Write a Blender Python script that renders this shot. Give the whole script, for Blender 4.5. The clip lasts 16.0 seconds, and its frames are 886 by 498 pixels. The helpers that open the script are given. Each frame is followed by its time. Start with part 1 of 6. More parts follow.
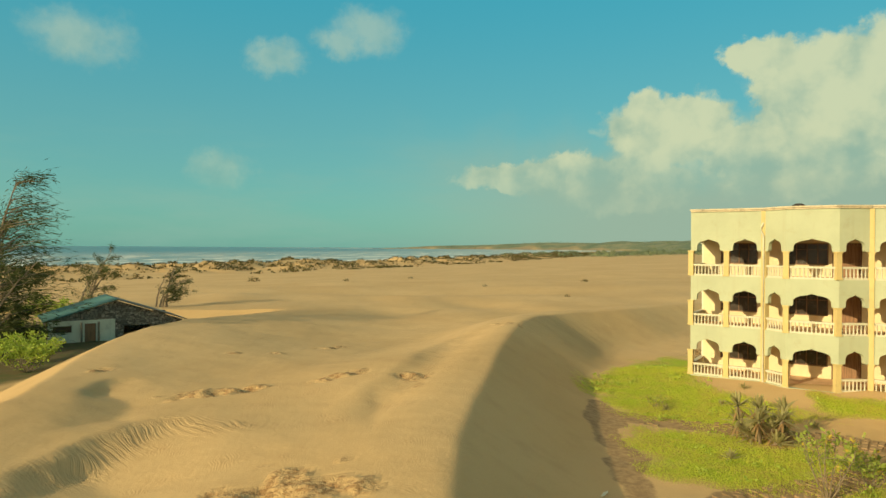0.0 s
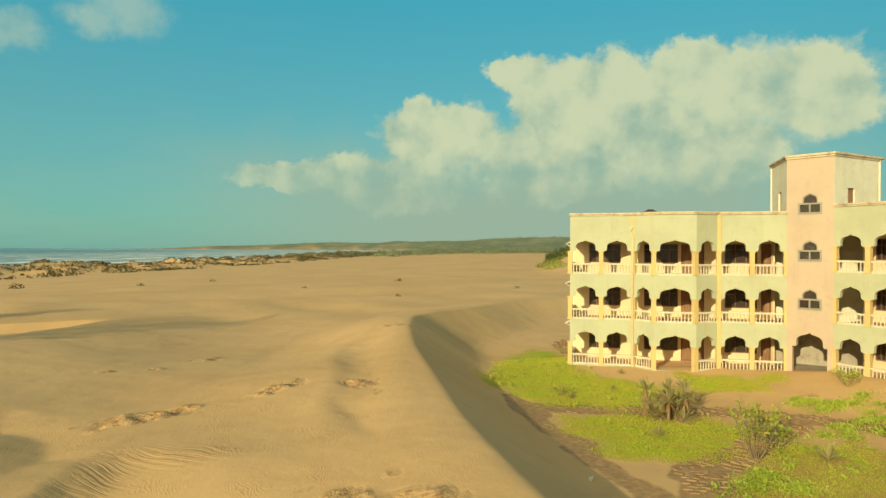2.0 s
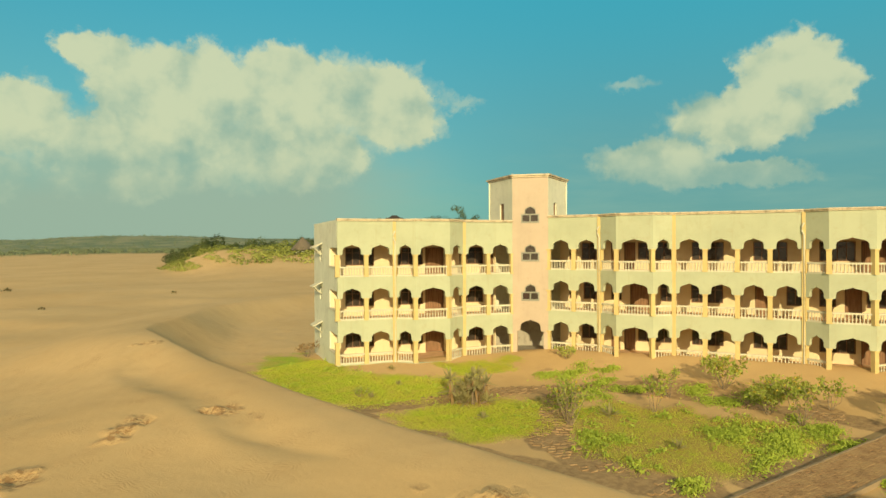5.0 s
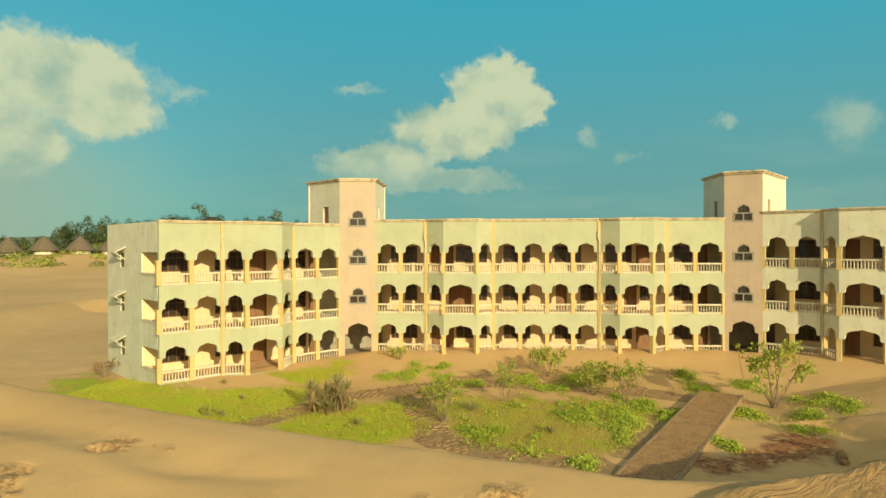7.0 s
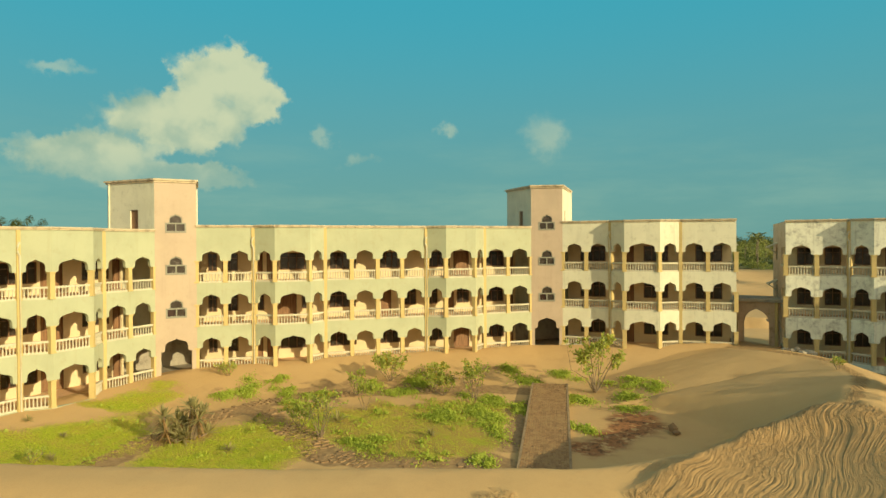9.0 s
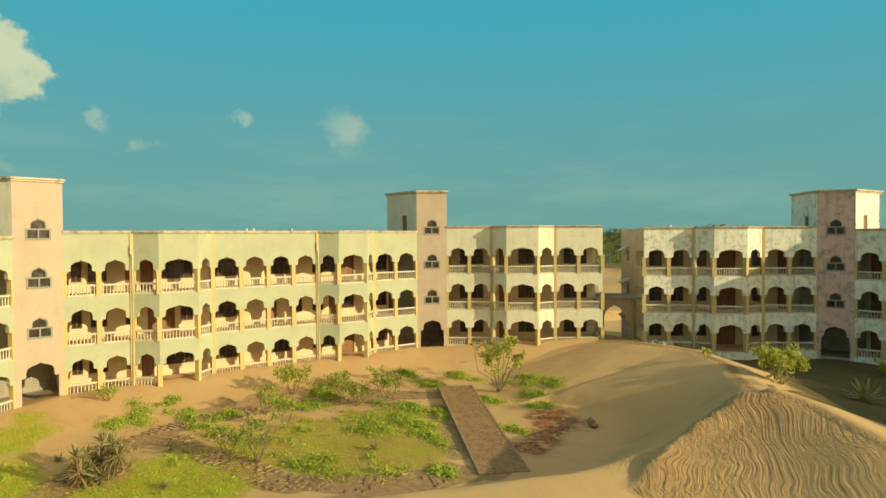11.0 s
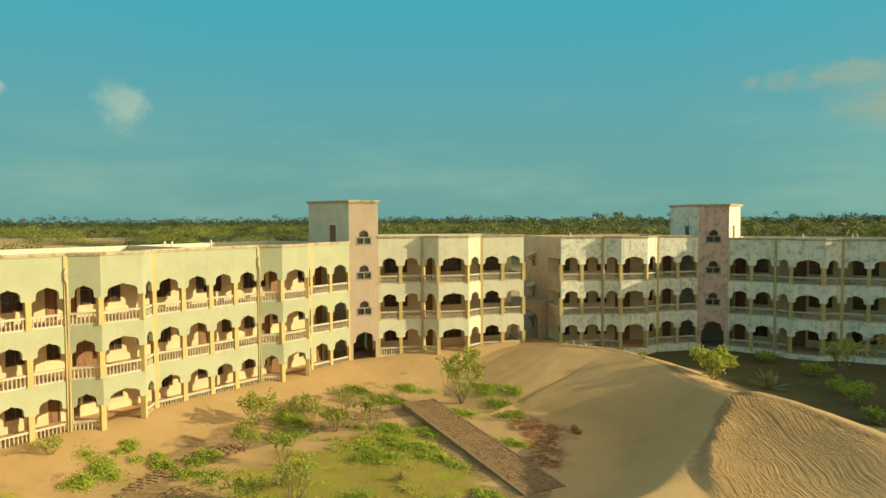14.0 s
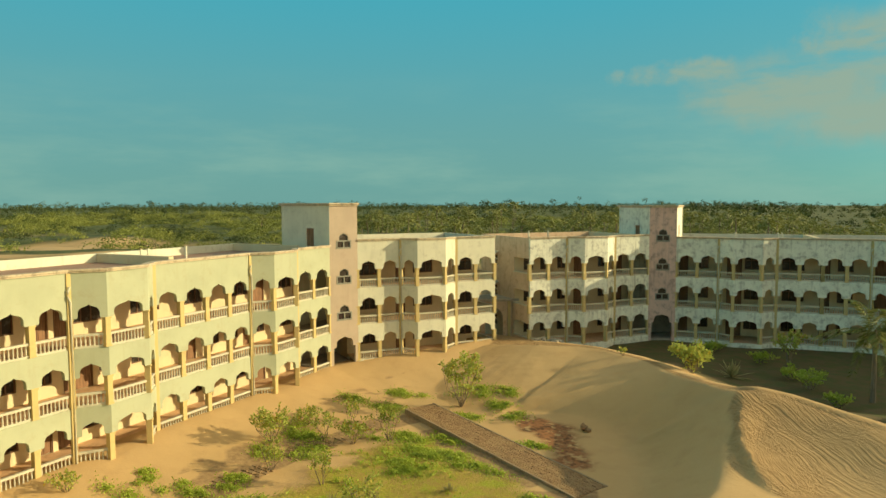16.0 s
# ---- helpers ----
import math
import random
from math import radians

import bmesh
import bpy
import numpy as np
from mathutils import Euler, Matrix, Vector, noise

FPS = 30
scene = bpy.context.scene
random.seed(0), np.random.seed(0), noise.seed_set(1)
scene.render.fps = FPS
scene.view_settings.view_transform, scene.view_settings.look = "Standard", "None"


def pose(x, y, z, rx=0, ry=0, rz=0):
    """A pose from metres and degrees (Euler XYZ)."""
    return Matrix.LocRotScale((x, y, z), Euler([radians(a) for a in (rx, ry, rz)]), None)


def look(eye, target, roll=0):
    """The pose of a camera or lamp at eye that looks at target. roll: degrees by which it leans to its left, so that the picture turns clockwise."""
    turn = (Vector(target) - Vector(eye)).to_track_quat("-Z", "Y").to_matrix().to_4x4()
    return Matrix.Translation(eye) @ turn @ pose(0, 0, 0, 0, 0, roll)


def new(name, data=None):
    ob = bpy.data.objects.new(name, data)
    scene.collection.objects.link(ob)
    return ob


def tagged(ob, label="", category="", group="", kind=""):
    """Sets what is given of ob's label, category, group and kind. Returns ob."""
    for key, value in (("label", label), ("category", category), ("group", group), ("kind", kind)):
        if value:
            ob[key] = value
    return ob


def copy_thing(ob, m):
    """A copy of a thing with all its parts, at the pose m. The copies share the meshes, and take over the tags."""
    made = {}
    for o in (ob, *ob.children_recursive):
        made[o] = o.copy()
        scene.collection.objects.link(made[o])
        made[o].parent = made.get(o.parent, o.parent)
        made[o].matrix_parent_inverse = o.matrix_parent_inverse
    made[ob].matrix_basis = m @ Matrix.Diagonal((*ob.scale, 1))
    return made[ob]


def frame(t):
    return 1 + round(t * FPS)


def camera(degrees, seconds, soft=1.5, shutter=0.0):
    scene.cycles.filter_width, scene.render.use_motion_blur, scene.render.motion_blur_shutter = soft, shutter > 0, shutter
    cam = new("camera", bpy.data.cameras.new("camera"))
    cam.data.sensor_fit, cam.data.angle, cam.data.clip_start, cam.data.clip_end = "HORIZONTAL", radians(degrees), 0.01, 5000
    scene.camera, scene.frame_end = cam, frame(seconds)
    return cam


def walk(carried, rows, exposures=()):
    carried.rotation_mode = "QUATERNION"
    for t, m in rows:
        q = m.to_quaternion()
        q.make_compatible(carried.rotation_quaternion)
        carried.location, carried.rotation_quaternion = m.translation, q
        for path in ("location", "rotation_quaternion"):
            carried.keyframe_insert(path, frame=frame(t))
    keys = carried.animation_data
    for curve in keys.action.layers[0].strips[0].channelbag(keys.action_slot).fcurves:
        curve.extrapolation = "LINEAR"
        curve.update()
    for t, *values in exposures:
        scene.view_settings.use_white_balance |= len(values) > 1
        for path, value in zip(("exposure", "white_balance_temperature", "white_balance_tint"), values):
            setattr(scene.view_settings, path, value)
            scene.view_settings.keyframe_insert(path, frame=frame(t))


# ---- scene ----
cam = camera(67.6, 16.0)
METRES, EYE, TILT, LEAN, TURN = 62.0, 8.3, 0.0, 0.0, 0.0
ROWS = [
    (0.0, 0.0, 0.0, 0.0, 0.0, -0.24, -0.3),
    (0.5, -0.0312, 0.0018, -0.0003, -4.82, -0.23, -0.24),
    (1.0, -0.0621, 0.0066, -0.0002, -9.67, -0.2, -0.17),
    (1.5, -0.0928, 0.0137, 0.0004, -14.35, -0.19, -0.13),
    (2.0, -0.1226, 0.0235, 0.0011, -19.04, -0.18, -0.11),
    (2.5, -0.1521, 0.0349, 0.0021, -23.81, -0.21, -0.05),
    (3.0, -0.1809, 0.0485, 0.003, -29.46, -0.22, 0.05),
    (3.5, -0.2089, 0.0652, 0.0041, -35.51, -0.25, 0.11),
    (4.0, -0.2345, 0.0835, 0.0054, -41.43, -0.27, 0.16),
    (6.5, -0.3255, 0.2065, 0.0109, -70.5, -0.38, 0.21),
    (7.0, -0.3352, 0.2344, 0.0123, -76.25, -0.38, 0.21),
    (7.5, -0.3421, 0.2633, 0.0141, -82.0, -0.41, 0.26),
    (8.0, -0.3458, 0.2936, 0.0166, -87.78, -0.44, 0.26),
    (8.5, -0.3465, 0.3232, 0.019, -93.51, -0.49, 0.32),
    (9.0, -0.3444, 0.3532, 0.0219, -98.97, -0.53, 0.31),
    (9.5, -0.3396, 0.3825, 0.0246, -103.92, -0.55, 0.31),
    (12.0, -0.2826, 0.518, 0.0486, -122.43, -1.78, 0.29),
    (12.5, -0.2662, 0.5435, 0.0543, -125.18, -2.02, 0.29),
    (13.0, -0.2483, 0.5685, 0.0604, -127.94, -2.21, 0.27),
    (13.5, -0.2286, 0.593, 0.0668, -130.7, -2.39, 0.27),
    (14.0, -0.2074, 0.6173, 0.0722, -133.45, -2.49, 0.28),
    (14.5, -0.1849, 0.6413, 0.0783, -136.15, -2.66, 0.27),
    (15.0, -0.1609, 0.6648, 0.0842, -138.75, -2.85, 0.25),
    (15.5, -0.1354, 0.6876, 0.0905, -141.3, -3.27, 0.23),
    (16.0, -0.1086, 0.7091, 0.0969, -143.65, -3.81, 0.19),
]
EXPOSURE = [(0.0, 0.24, 6500, 10), (9.0, 0.24, 6500, 10), (13.0, 0.32, 6500, 10), (16.0, 0.32, 6500, 10)]
walk(cam, [(t, pose(0, 0, EYE, TILT, LEAN, TURN) @ pose(METRES * x, METRES * y, METRES * z, 90 + pitch, roll, yaw)) for t, x, y, z, yaw, pitch, roll in ROWS], EXPOSURE)

# ---- sky and sun ----
SUN_AZ, SUN_EL = 220.5, 17.4          # degrees: direction towards the sun, counter-clockwise from +x; height
sun = new("sun", bpy.data.lights.new("sun", "SUN"))
sun.data.energy, sun.data.angle, sun.data.color = 4.0, radians(0.55), (1.0, 0.83, 0.47)
sv = Vector((math.cos(radians(SUN_AZ)) * math.cos(radians(SUN_EL)), math.sin(radians(SUN_AZ)) * math.cos(radians(SUN_EL)), math.sin(radians(SUN_EL))))
sun.matrix_world = look(sv * 50, (0, 0, 0))

# clouds: azimuth (clockwise from +y), height, half width, half height in degrees
# first two: unseen north-west clouds, added to brighten the shaded wings D and E
CLOUDS_N = [(-70, 14, 26, 11), (-88, 18, 16, 10), (31.4, 11.8, 7.3, 4.4), (41.2, 12.7, 9.3, 3.7), (48.8, 11.7, 4.6, 3.7), (18.7, 9.6, 5.4, 2.9), (28.5, 7.1, 7.3, 3.7), (38.7, 7.6, 8.8, 3.4), (14.3, 5.3, 7.8, 2.7), (6.4, 6.0, 5.0, 1.4), (25.7, 14.9, 3.2, 1.7)]
CLOUDS_E = [(80.8, 13.4, 3.9, 2.3), (77.5, 9.9, 5.9, 2.4), (71, 6.7, 5.1, 2.2), (83.3, 11.6, 2.7, 2.2), (77, 5.6, 6.5, 1.2)]
CLOUDS_T = [(-29, 15.4, 3.4, 1.9), (-6.4, 17.9, 3.0, 1.6), (-9.0, 16.7, 2.0, 1.1), (-14.4, 15.4, 2.2, 1.2), (-18.6, 6.2, 2.4, 1.5), (107.6, 8.9, 1.8, 1.6), (99.2, 9.9, 0.9, 0.6),
            (68.8, 13, 1.8, 0.5), (91.8, 7, 1.5, 0.5), (88.4, 9.1, 0.9, 0.9), (54.6, 11.9, 1.3, 0.5)]
CLOUDS_S = [(176.5, 11.2, 5.0, 2.8), (172.0, 8.6, 8.0, 2.6), (164.5, 10.2, 5.0, 1.0), (178.0, 6.4, 9.0, 2.2)]


class Nodes:
    """Small wrapper to wire shader nodes."""

    def __init__(self, tree):
        self.t = tree

    def add(self, kind, ins=(), **props):
        n = self.t.nodes.new(kind)
        for k, v in props.items():
            if k == "operation":
                n.operation = v
            elif k == "blend_type":
                n.blend_type = v
            elif k == "data_type":
                n.data_type = v
            elif k == "noise_dimensions":
                n.noise_dimensions = v
            elif k == "attribute_name":
                n.attribute_name = v
            elif k == "wave_type":
                n.wave_type = v
            elif k == "bands_direction":
                n.bands_direction = v
            elif k == "feature":
                n.feature = v
            elif k == "clamp":
                n.use_clamp = v
            elif k == "interpolation_type":
                n.interpolation_type = v
        for key, v in (ins.items() if isinstance(ins, dict) else enumerate(ins)):
            if v is None:
                continue
            if isinstance(v, bpy.types.NodeSocket):
                self.t.links.new(v, n.inputs[key])
            else:
                n.inputs[key].default_value = v
        return n

    def math(self, op, a, b=None, c=None, clamp=False):
        return self.add("ShaderNodeMath", [a, b, c], operation=op, clamp=clamp).outputs[0]

    def vec(self, op, a, b=None):
        n = self.add("ShaderNodeVectorMath", [a, b], operation=op)
        return n.outputs["Value"] if op in ("LENGTH", "DOT_PRODUCT", "DISTANCE") else n.outputs[0]

    def mix(self, f, a, b, blend="MIX"):
        n = self.t.nodes.new("ShaderNodeMix")
        n.data_type, n.blend_type = "RGBA", blend
        for idx, v in ((0, f), (6, a), (7, b)):
            if isinstance(v, bpy.types.NodeSocket):
                self.t.links.new(v, n.inputs[idx])
            else:
                n.inputs[idx].default_value = v if idx == 0 or len(v) == 4 else (*v, 1)
        return n.outputs[2]

    def ramp(self, v, lo, hi, a=0.0, b=1.0, smooth=True):
        n = self.add("ShaderNodeMapRange", {0: v, 1: lo, 2: hi, 3: a, 4: b}, interpolation_type="SMOOTHSTEP" if smooth else "LINEAR")
        return n.outputs[0]

    def noise(self, vec, scale, detail=4.0, rough=0.55, distort=0.0):
        n = self.add("ShaderNodeTexNoise", {"Vector": vec, "Scale": scale, "Detail": detail, "Roughness": rough, "Distortion": distort})
        return n.outputs[0]


world = bpy.data.worlds.new("sky")
scene.world = world
world.use_nodes = True
wt = world.node_tree
for n in list(wt.nodes):
    wt.nodes.remove(n)
W = Nodes(wt)
wco = W.add("ShaderNodeTexCoord").outputs["Generated"]
sky = wt.nodes.new("ShaderNodeTexSky")
sky.sky_type, sky.sun_disc = "NISHITA", False
sky.sun_elevation, sky.sun_rotation = radians(SUN_EL), radians(90 - SUN_AZ)
sky.air_density, sky.dust_density, sky.ozone_density = 1.0, 0.6, 1.5
MID = radians(80)
fx = W.vec("DOT_PRODUCT", wco, (math.sin(MID), math.cos(MID), 0))
rx_ = W.vec("DOT_PRODUCT", wco, (math.cos(MID), -math.sin(MID), 0))
az = W.math("MULTIPLY_ADD", W.math("ARCTAN2", rx_, fx), 57.2958, 80.0)
zz = W.add("ShaderNodeSeparateXYZ", [wco]).outputs[2]
el = W.math("MULTIPLY", W.math("ARCSINE", zz), 57.2958)
ae = W.add("ShaderNodeCombineXYZ", [az, el, 0.0]).outputs[0]
wob = W.add("ShaderNodeTexNoise", {"Vector": ae, "Scale": 0.30, "Detail": 7.0, "Roughness": 0.58}).outputs["Color"]
aew = W.vec("ADD", ae, W.vec("MULTIPLY", W.vec("SUBTRACT", wob, (0.5, 0.5, 0.5)), (5.0, 3.0, 0.0)))
wob3 = W.add("ShaderNodeTexNoise", {"Vector": ae, "Scale": 1.1, "Detail": 5.0, "Roughness": 0.6}).outputs["Color"]
aew = W.vec("ADD", aew, W.vec("MULTIPLY", W.vec("SUBTRACT", wob3, (0.5, 0.5, 0.5)), (1.5, 1.3, 0.0)))


def cloud_field(rows, at):
    best = None
    for a, e, ra, re in rows:
        d = W.vec("LENGTH", W.vec("MULTIPLY", W.vec("SUBTRACT", at, (a, e, 0)), (1 / ra, 1 / re, 0)))
        best = d if best is None else W.math("SMOOTH_MIN", best, d, 0.25)
    return best


dist_n, dist_e, dist_s = cloud_field(CLOUDS_N, aew), cloud_field(CLOUDS_E, aew), cloud_field(CLOUDS_T, aew)
puffs = W.add("ShaderNodeTexVoronoi", {"Vector": aew, "Scale": 0.42}, feature="SMOOTH_F1").outputs["Distance"]
puffs2 = W.add("ShaderNodeTexVoronoi", {"Vector": aew, "Scale": 1.15}, feature="SMOOTH_F1").outputs["Distance"]
billow = W.math("ADD", W.math("MULTIPLY", W.math("SUBTRACT", puffs, 0.45), 0.42), W.math("MULTIPLY", W.math("SUBTRACT", puffs2, 0.45), 0.14))
dist = W.math("ADD", W.math("MINIMUM", dist_n, dist_e), billow)
solid = W.math("MAXIMUM", W.ramp(dist, 1.10, 0.80), W.ramp(dist_s, 1.4, 0.35, 0.0, 0.42))
wisp = W.ramp(cloud_field(CLOUDS_S, W.vec("ADD", ae, W.vec("MULTIPLY", W.vec("SUBTRACT", wob, (0.5, 0.5, 0.5)), (14, 3, 0)))), 1.3, 0.4, 0.0, 0.9)
haze_bank = W.math("MULTIPLY", W.ramp(W.noise(W.vec("MULTIPLY", ae, (0.05, 0.22, 0)), 1.0, 5.0, 0.6), 0.42, 0.7), W.math("MULTIPLY", W.ramp(el, 12.0, 3.0), 0.45))
lit = W.noise(W.vec("ADD", ae, (0.0, 0.0, 3.0)), 0.22, 5.0, 0.5)
lit_off = W.noise(W.vec("ADD", ae, (0.9, -1.3, 3.0)), 0.22, 5.0, 0.5)
relief = W.math("SUBTRACT", lit, lit_off)
bright = W.ramp(W.math("ADD", W.math("MULTIPLY", relief, 0.75), W.math("SUBTRACT", W.math("MULTIPLY", W.ramp(el, 4.0, 15.0), 0.16), W.math("MULTIPLY", billow, 0.55))), -0.14, 0.22)
cloud_col = W.mix(bright, (2.6, 3.9, 2.95, 1), (5.2, 5.7, 3.6, 1))
tint = W.mix(1.0, sky.outputs[0], (0.34, 1.0, 0.92, 1), "MULTIPLY")
air = W.mix(W.ramp(el, 0.0, 24.0), (1.6, 3.55, 3.05, 1), (0.42, 3.35, 4.2, 1))
east_sky = W.math("MULTIPLY", W.ramp(az, 36.0, 70.0), W.ramp(az, 205.0, 150.0))
skycol = W.mix(W.math("MULTIPLY", east_sky, 0.8), W.mix(0.72, tint, air), W.mix(W.ramp(el, 0.0, 22.0), (1.2, 2.8, 2.65, 1), (0.42, 3.2, 4.05, 1)))
bank = W.math("MULTIPLY", W.math("MULTIPLY", W.ramp(az, -12.0, 18.0), W.ramp(az, 58.0, 40.0)), W.ramp(W.math("ADD", el, W.math("MULTIPLY", lit, -6.0)), 9.0, 1.0))
c0 = W.mix(haze_bank, skycol, (2.3, 4.0, 3.2, 1))
c1 = W.mix(W.math("MULTIPLY", bank, 0.95), c0, (2.75, 3.8, 2.85, 1))
c2 = W.mix(W.math("MULTIPLY", wisp, W.ramp(W.noise(W.vec("MULTIPLY", ae, (0.10, 0.36, 0)), 1.0, 7.0, 0.62), 0.26, 0.54)), c1, (2.5, 3.4, 2.6, 1))
c3 = W.mix(W.math("MULTIPLY", solid, W.ramp(el, 1.0, 9.0, 0.2, 0.95)), c2, cloud_col)
# broken cloud overhead, the pale evening sky in the west and the bright warm haze round the low sun
over = W.math("MULTIPLY", W.ramp(el, 24.0, 40.0), W.ramp(W.noise(W.vec("MULTIPLY", wco, (1, 1, 1)), 3.2, 6.0, 0.6), 0.36, 0.56))
c4 = W.mix(W.math("MULTIPLY", over, 0.85), c3, (2.9, 2.35, 1.8, 1))
west = W.ramp(W.vec("DOT_PRODUCT", wco, (math.sin(radians(255)), math.cos(radians(255)), 0.1)), 0.36, 0.8)
c4 = W.mix(W.math("MULTIPLY", west, 0.85), c4, (5.2, 4.3, 3.0, 1))
toward = W.vec("DOT_PRODUCT", wco, tuple(sv))
c5 = W.mix(W.ramp(toward, 0.62, 1.0), c4, (15.0, 12.4, 7.6, 1))
bg = W.add("ShaderNodeBackground", {0: c5, 1: 0.10})
wo = wt.nodes.new("ShaderNodeOutputWorld")
wt.links.new(bg.outputs[0], wo.inputs[0])


# ---- materials ----
def material(name, rough=0.8, metal=0.0):
    m = bpy.data.materials.new(name)
    m.use_nodes = True
    N = Nodes(m.node_tree)
    b = next(n for n in m.node_tree.nodes if n.type == "BSDF_PRINCIPLED")
    b.inputs["Roughness"].default_value, b.inputs["Metallic"].default_value = rough, metal
    b.inputs["Specular IOR Level"].default_value = 0.25
    co = N.add("ShaderNodeTexCoord").outputs["Object"]
    pos = N.add("ShaderNodeNewGeometry").outputs["Position"]
    return m, N, b, co, pos


def wire(m, N, b, col, bump=None, strength=0.3, dist=0.02, rough=None):
    L = m.node_tree.links
    L.new(col, b.inputs["Base Color"])
    if bump is not None:
        bn = N.add("ShaderNodeBump", {"Strength": strength, "Distance": dist, "Height": bump})
        L.new(bn.outputs[0], b.inputs["Normal"])
    if rough is not None:
        L.new(rough, b.inputs["Roughness"])
    return m


def plaster(name, base, dirt, amount, streak=0.5, bump=0.25):
    """Painted render with grain, patchy fading, run-off streaks and mould."""
    m, N, b, co, pos = material(name, 0.88)
    big = N.noise(pos, 0.55, 5, 0.6)
    fine = N.noise(pos, 9.0, 6, 0.65)
    st = N.noise(N.vec("MULTIPLY", pos, (2.6, 2.6, 0.22)), 1.0, 5, 0.6)
    blot = N.ramp(N.noise(pos, 1.7, 8, 0.72), 0.56 - 0.12 * amount, 0.72)
    c = N.mix(N.ramp(big, 0.35, 0.7), base, tuple(v * 0.90 for v in base))
    c = N.mix(N.math("MULTIPLY", N.ramp(st, 0.52, 0.75), streak * amount), c, dirt)
    c = N.mix(N.math("MULTIPLY", blot, 0.75 * amount), c, dirt)
    c = N.mix(N.math("MULTIPLY", N.ramp(fine, 0.55, 0.8), 0.25 * amount), c, tuple(v * 0.7 for v in dirt))
    return wire(m, N, b, c, N.math("ADD", fine, N.math("MULTIPLY", big, 0.5)), bump, 0.02)


CREAM = plaster("cream_plaster", (0.44, 0.47, 0.325), (0.33, 0.27, 0.16), 0.38)
WHITE = plaster("weathered_white_plaster", (0.72, 0.71, 0.55), (0.30, 0.29, 0.21), 0.45)
WHITE_OLD = plaster("mould_stained_white_plaster", (0.86, 0.87, 0.72), (0.20, 0.19, 0.15), 0.9)
SIDE = plaster("mouldy_side_plaster", (0.68, 0.69, 0.55), (0.30, 0.28, 0.20), 0.5)
PEACH = plaster("stained_peach_plaster", (0.66, 0.50, 0.34), (0.34, 0.20, 0.11), 0.8)
PINK = plaster("pink_plaster", (0.50, 0.405, 0.31), (0.36, 0.26, 0.2), 0.4)
PINK_OLD = plaster("stained_pink_plaster", (0.70, 0.50, 0.42), (0.16, 0.13, 0.12), 0.95)
YELLOW = plaster("yellow_trim", (0.60, 0.47, 0.21), (0.36, 0.24, 0.11), 0.4)
BALUSTER = plaster("balustrade_paint", (0.60, 0.565, 0.43), (0.27, 0.24, 0.17), 0.45)
INNER = plaster("verandah_plaster", (0.78, 0.66, 0.42), (0.60, 0.43, 0.22), 0.35)
CORNICE = plaster("cornice_render", (0.62, 0.52, 0.36), (0.12, 0.10, 0.08), 0.95)
FLOOR = plaster("verandah_floor", (0.74, 0.49, 0.29), (0.22, 0.13, 0.08), 0.5)
ROOF = plaster("roof_screed", (0.40, 0.25, 0.17), (0.16, 0.12, 0.09), 0.8)
CONCRETE = plaster("bare_concrete", (0.42, 0.38, 0.30), (0.14, 0.12, 0.10), 0.8)


def wood(name, base):
    m, N, b, co, pos = material(name, 0.6)
    g = N.noise(N.vec("MULTIPLY", pos, (14, 14, 0.9)), 1.0, 5, 0.6)
    return wire(m, N, b, N.mix(N.ramp(g, 0.3, 0.75), base, tuple(v * 0.45 for v in base)), g, 0.2, 0.01)


BROWN = wood("brown_wood", (0.34, 0.19, 0.10))
FRAMEWOOD = wood("frame_wood", (0.25, 0.14, 0.08))


def glass(name):
    m, N, b, co, pos = material(name, 0.12)
    b.inputs["Specular IOR Level"].default_value = 0.5
    d = N.noise(pos, 3.0, 4)
    return wire(m, N, b, N.mix(d, (0.030, 0.024, 0.020), (0.075, 0.058, 0.045)), rough=N.ramp(d, 0.3, 0.7, 0.08, 0.3))


GLASS = glass("dusty_dark_glass")
GREYMETAL = plaster("grey_window_metal", (0.30, 0.30, 0.25), (0.14, 0.12, 0.10), 0.5)
DARKROOM = wood("room_shade_sheet", (0.05, 0.025, 0.018))


# ---- mesh helpers ----
def mesh_of(name, bm, mat, smooth=False):
    bmesh.ops.recalc_face_normals(bm, faces=bm.faces)
    me = bpy.data.meshes.new(name)
    bm.to_mesh(me)
    bm.free()
    for mm in (mat if isinstance(mat, (list, tuple)) else [mat]):
        me.materials.append(mm)
    if smooth:
        me.polygons.foreach_set("use_smooth", [True] * len(me.polygons))
    return me


def part(name, bm, mat, parent, label="", smooth=False):
    me = bm if isinstance(bm, bpy.types.Mesh) else mesh_of(name, bm, mat, smooth)
    ob = new(name, me)
    ob.parent = parent
    if label:
        tagged(ob, label)
    return ob


def thing(name, label, category, group="", kind="", at=(0, 0, 0)):
    ob = new(name)
    ob.location = at
    return tagged(ob, label, category, group, kind)


def box(bm, M, x0, x1, y0, y1, z0, z1):
    vs = [bm.verts.new(M @ Vector(p)) for p in ((x0, y0, z0), (x1, y0, z0), (x1, y1, z0), (x0, y1, z0), (x0, y0, z1), (x1, y0, z1), (x1, y1, z1), (x0, y1, z1))]
    for f in ((0, 1, 2, 3), (4, 5, 6, 7), (0, 1, 5, 4), (1, 2, 6, 5), (2, 3, 7, 6), (3, 0, 4, 7)):
        bm.faces.new([vs[i] for i in f])


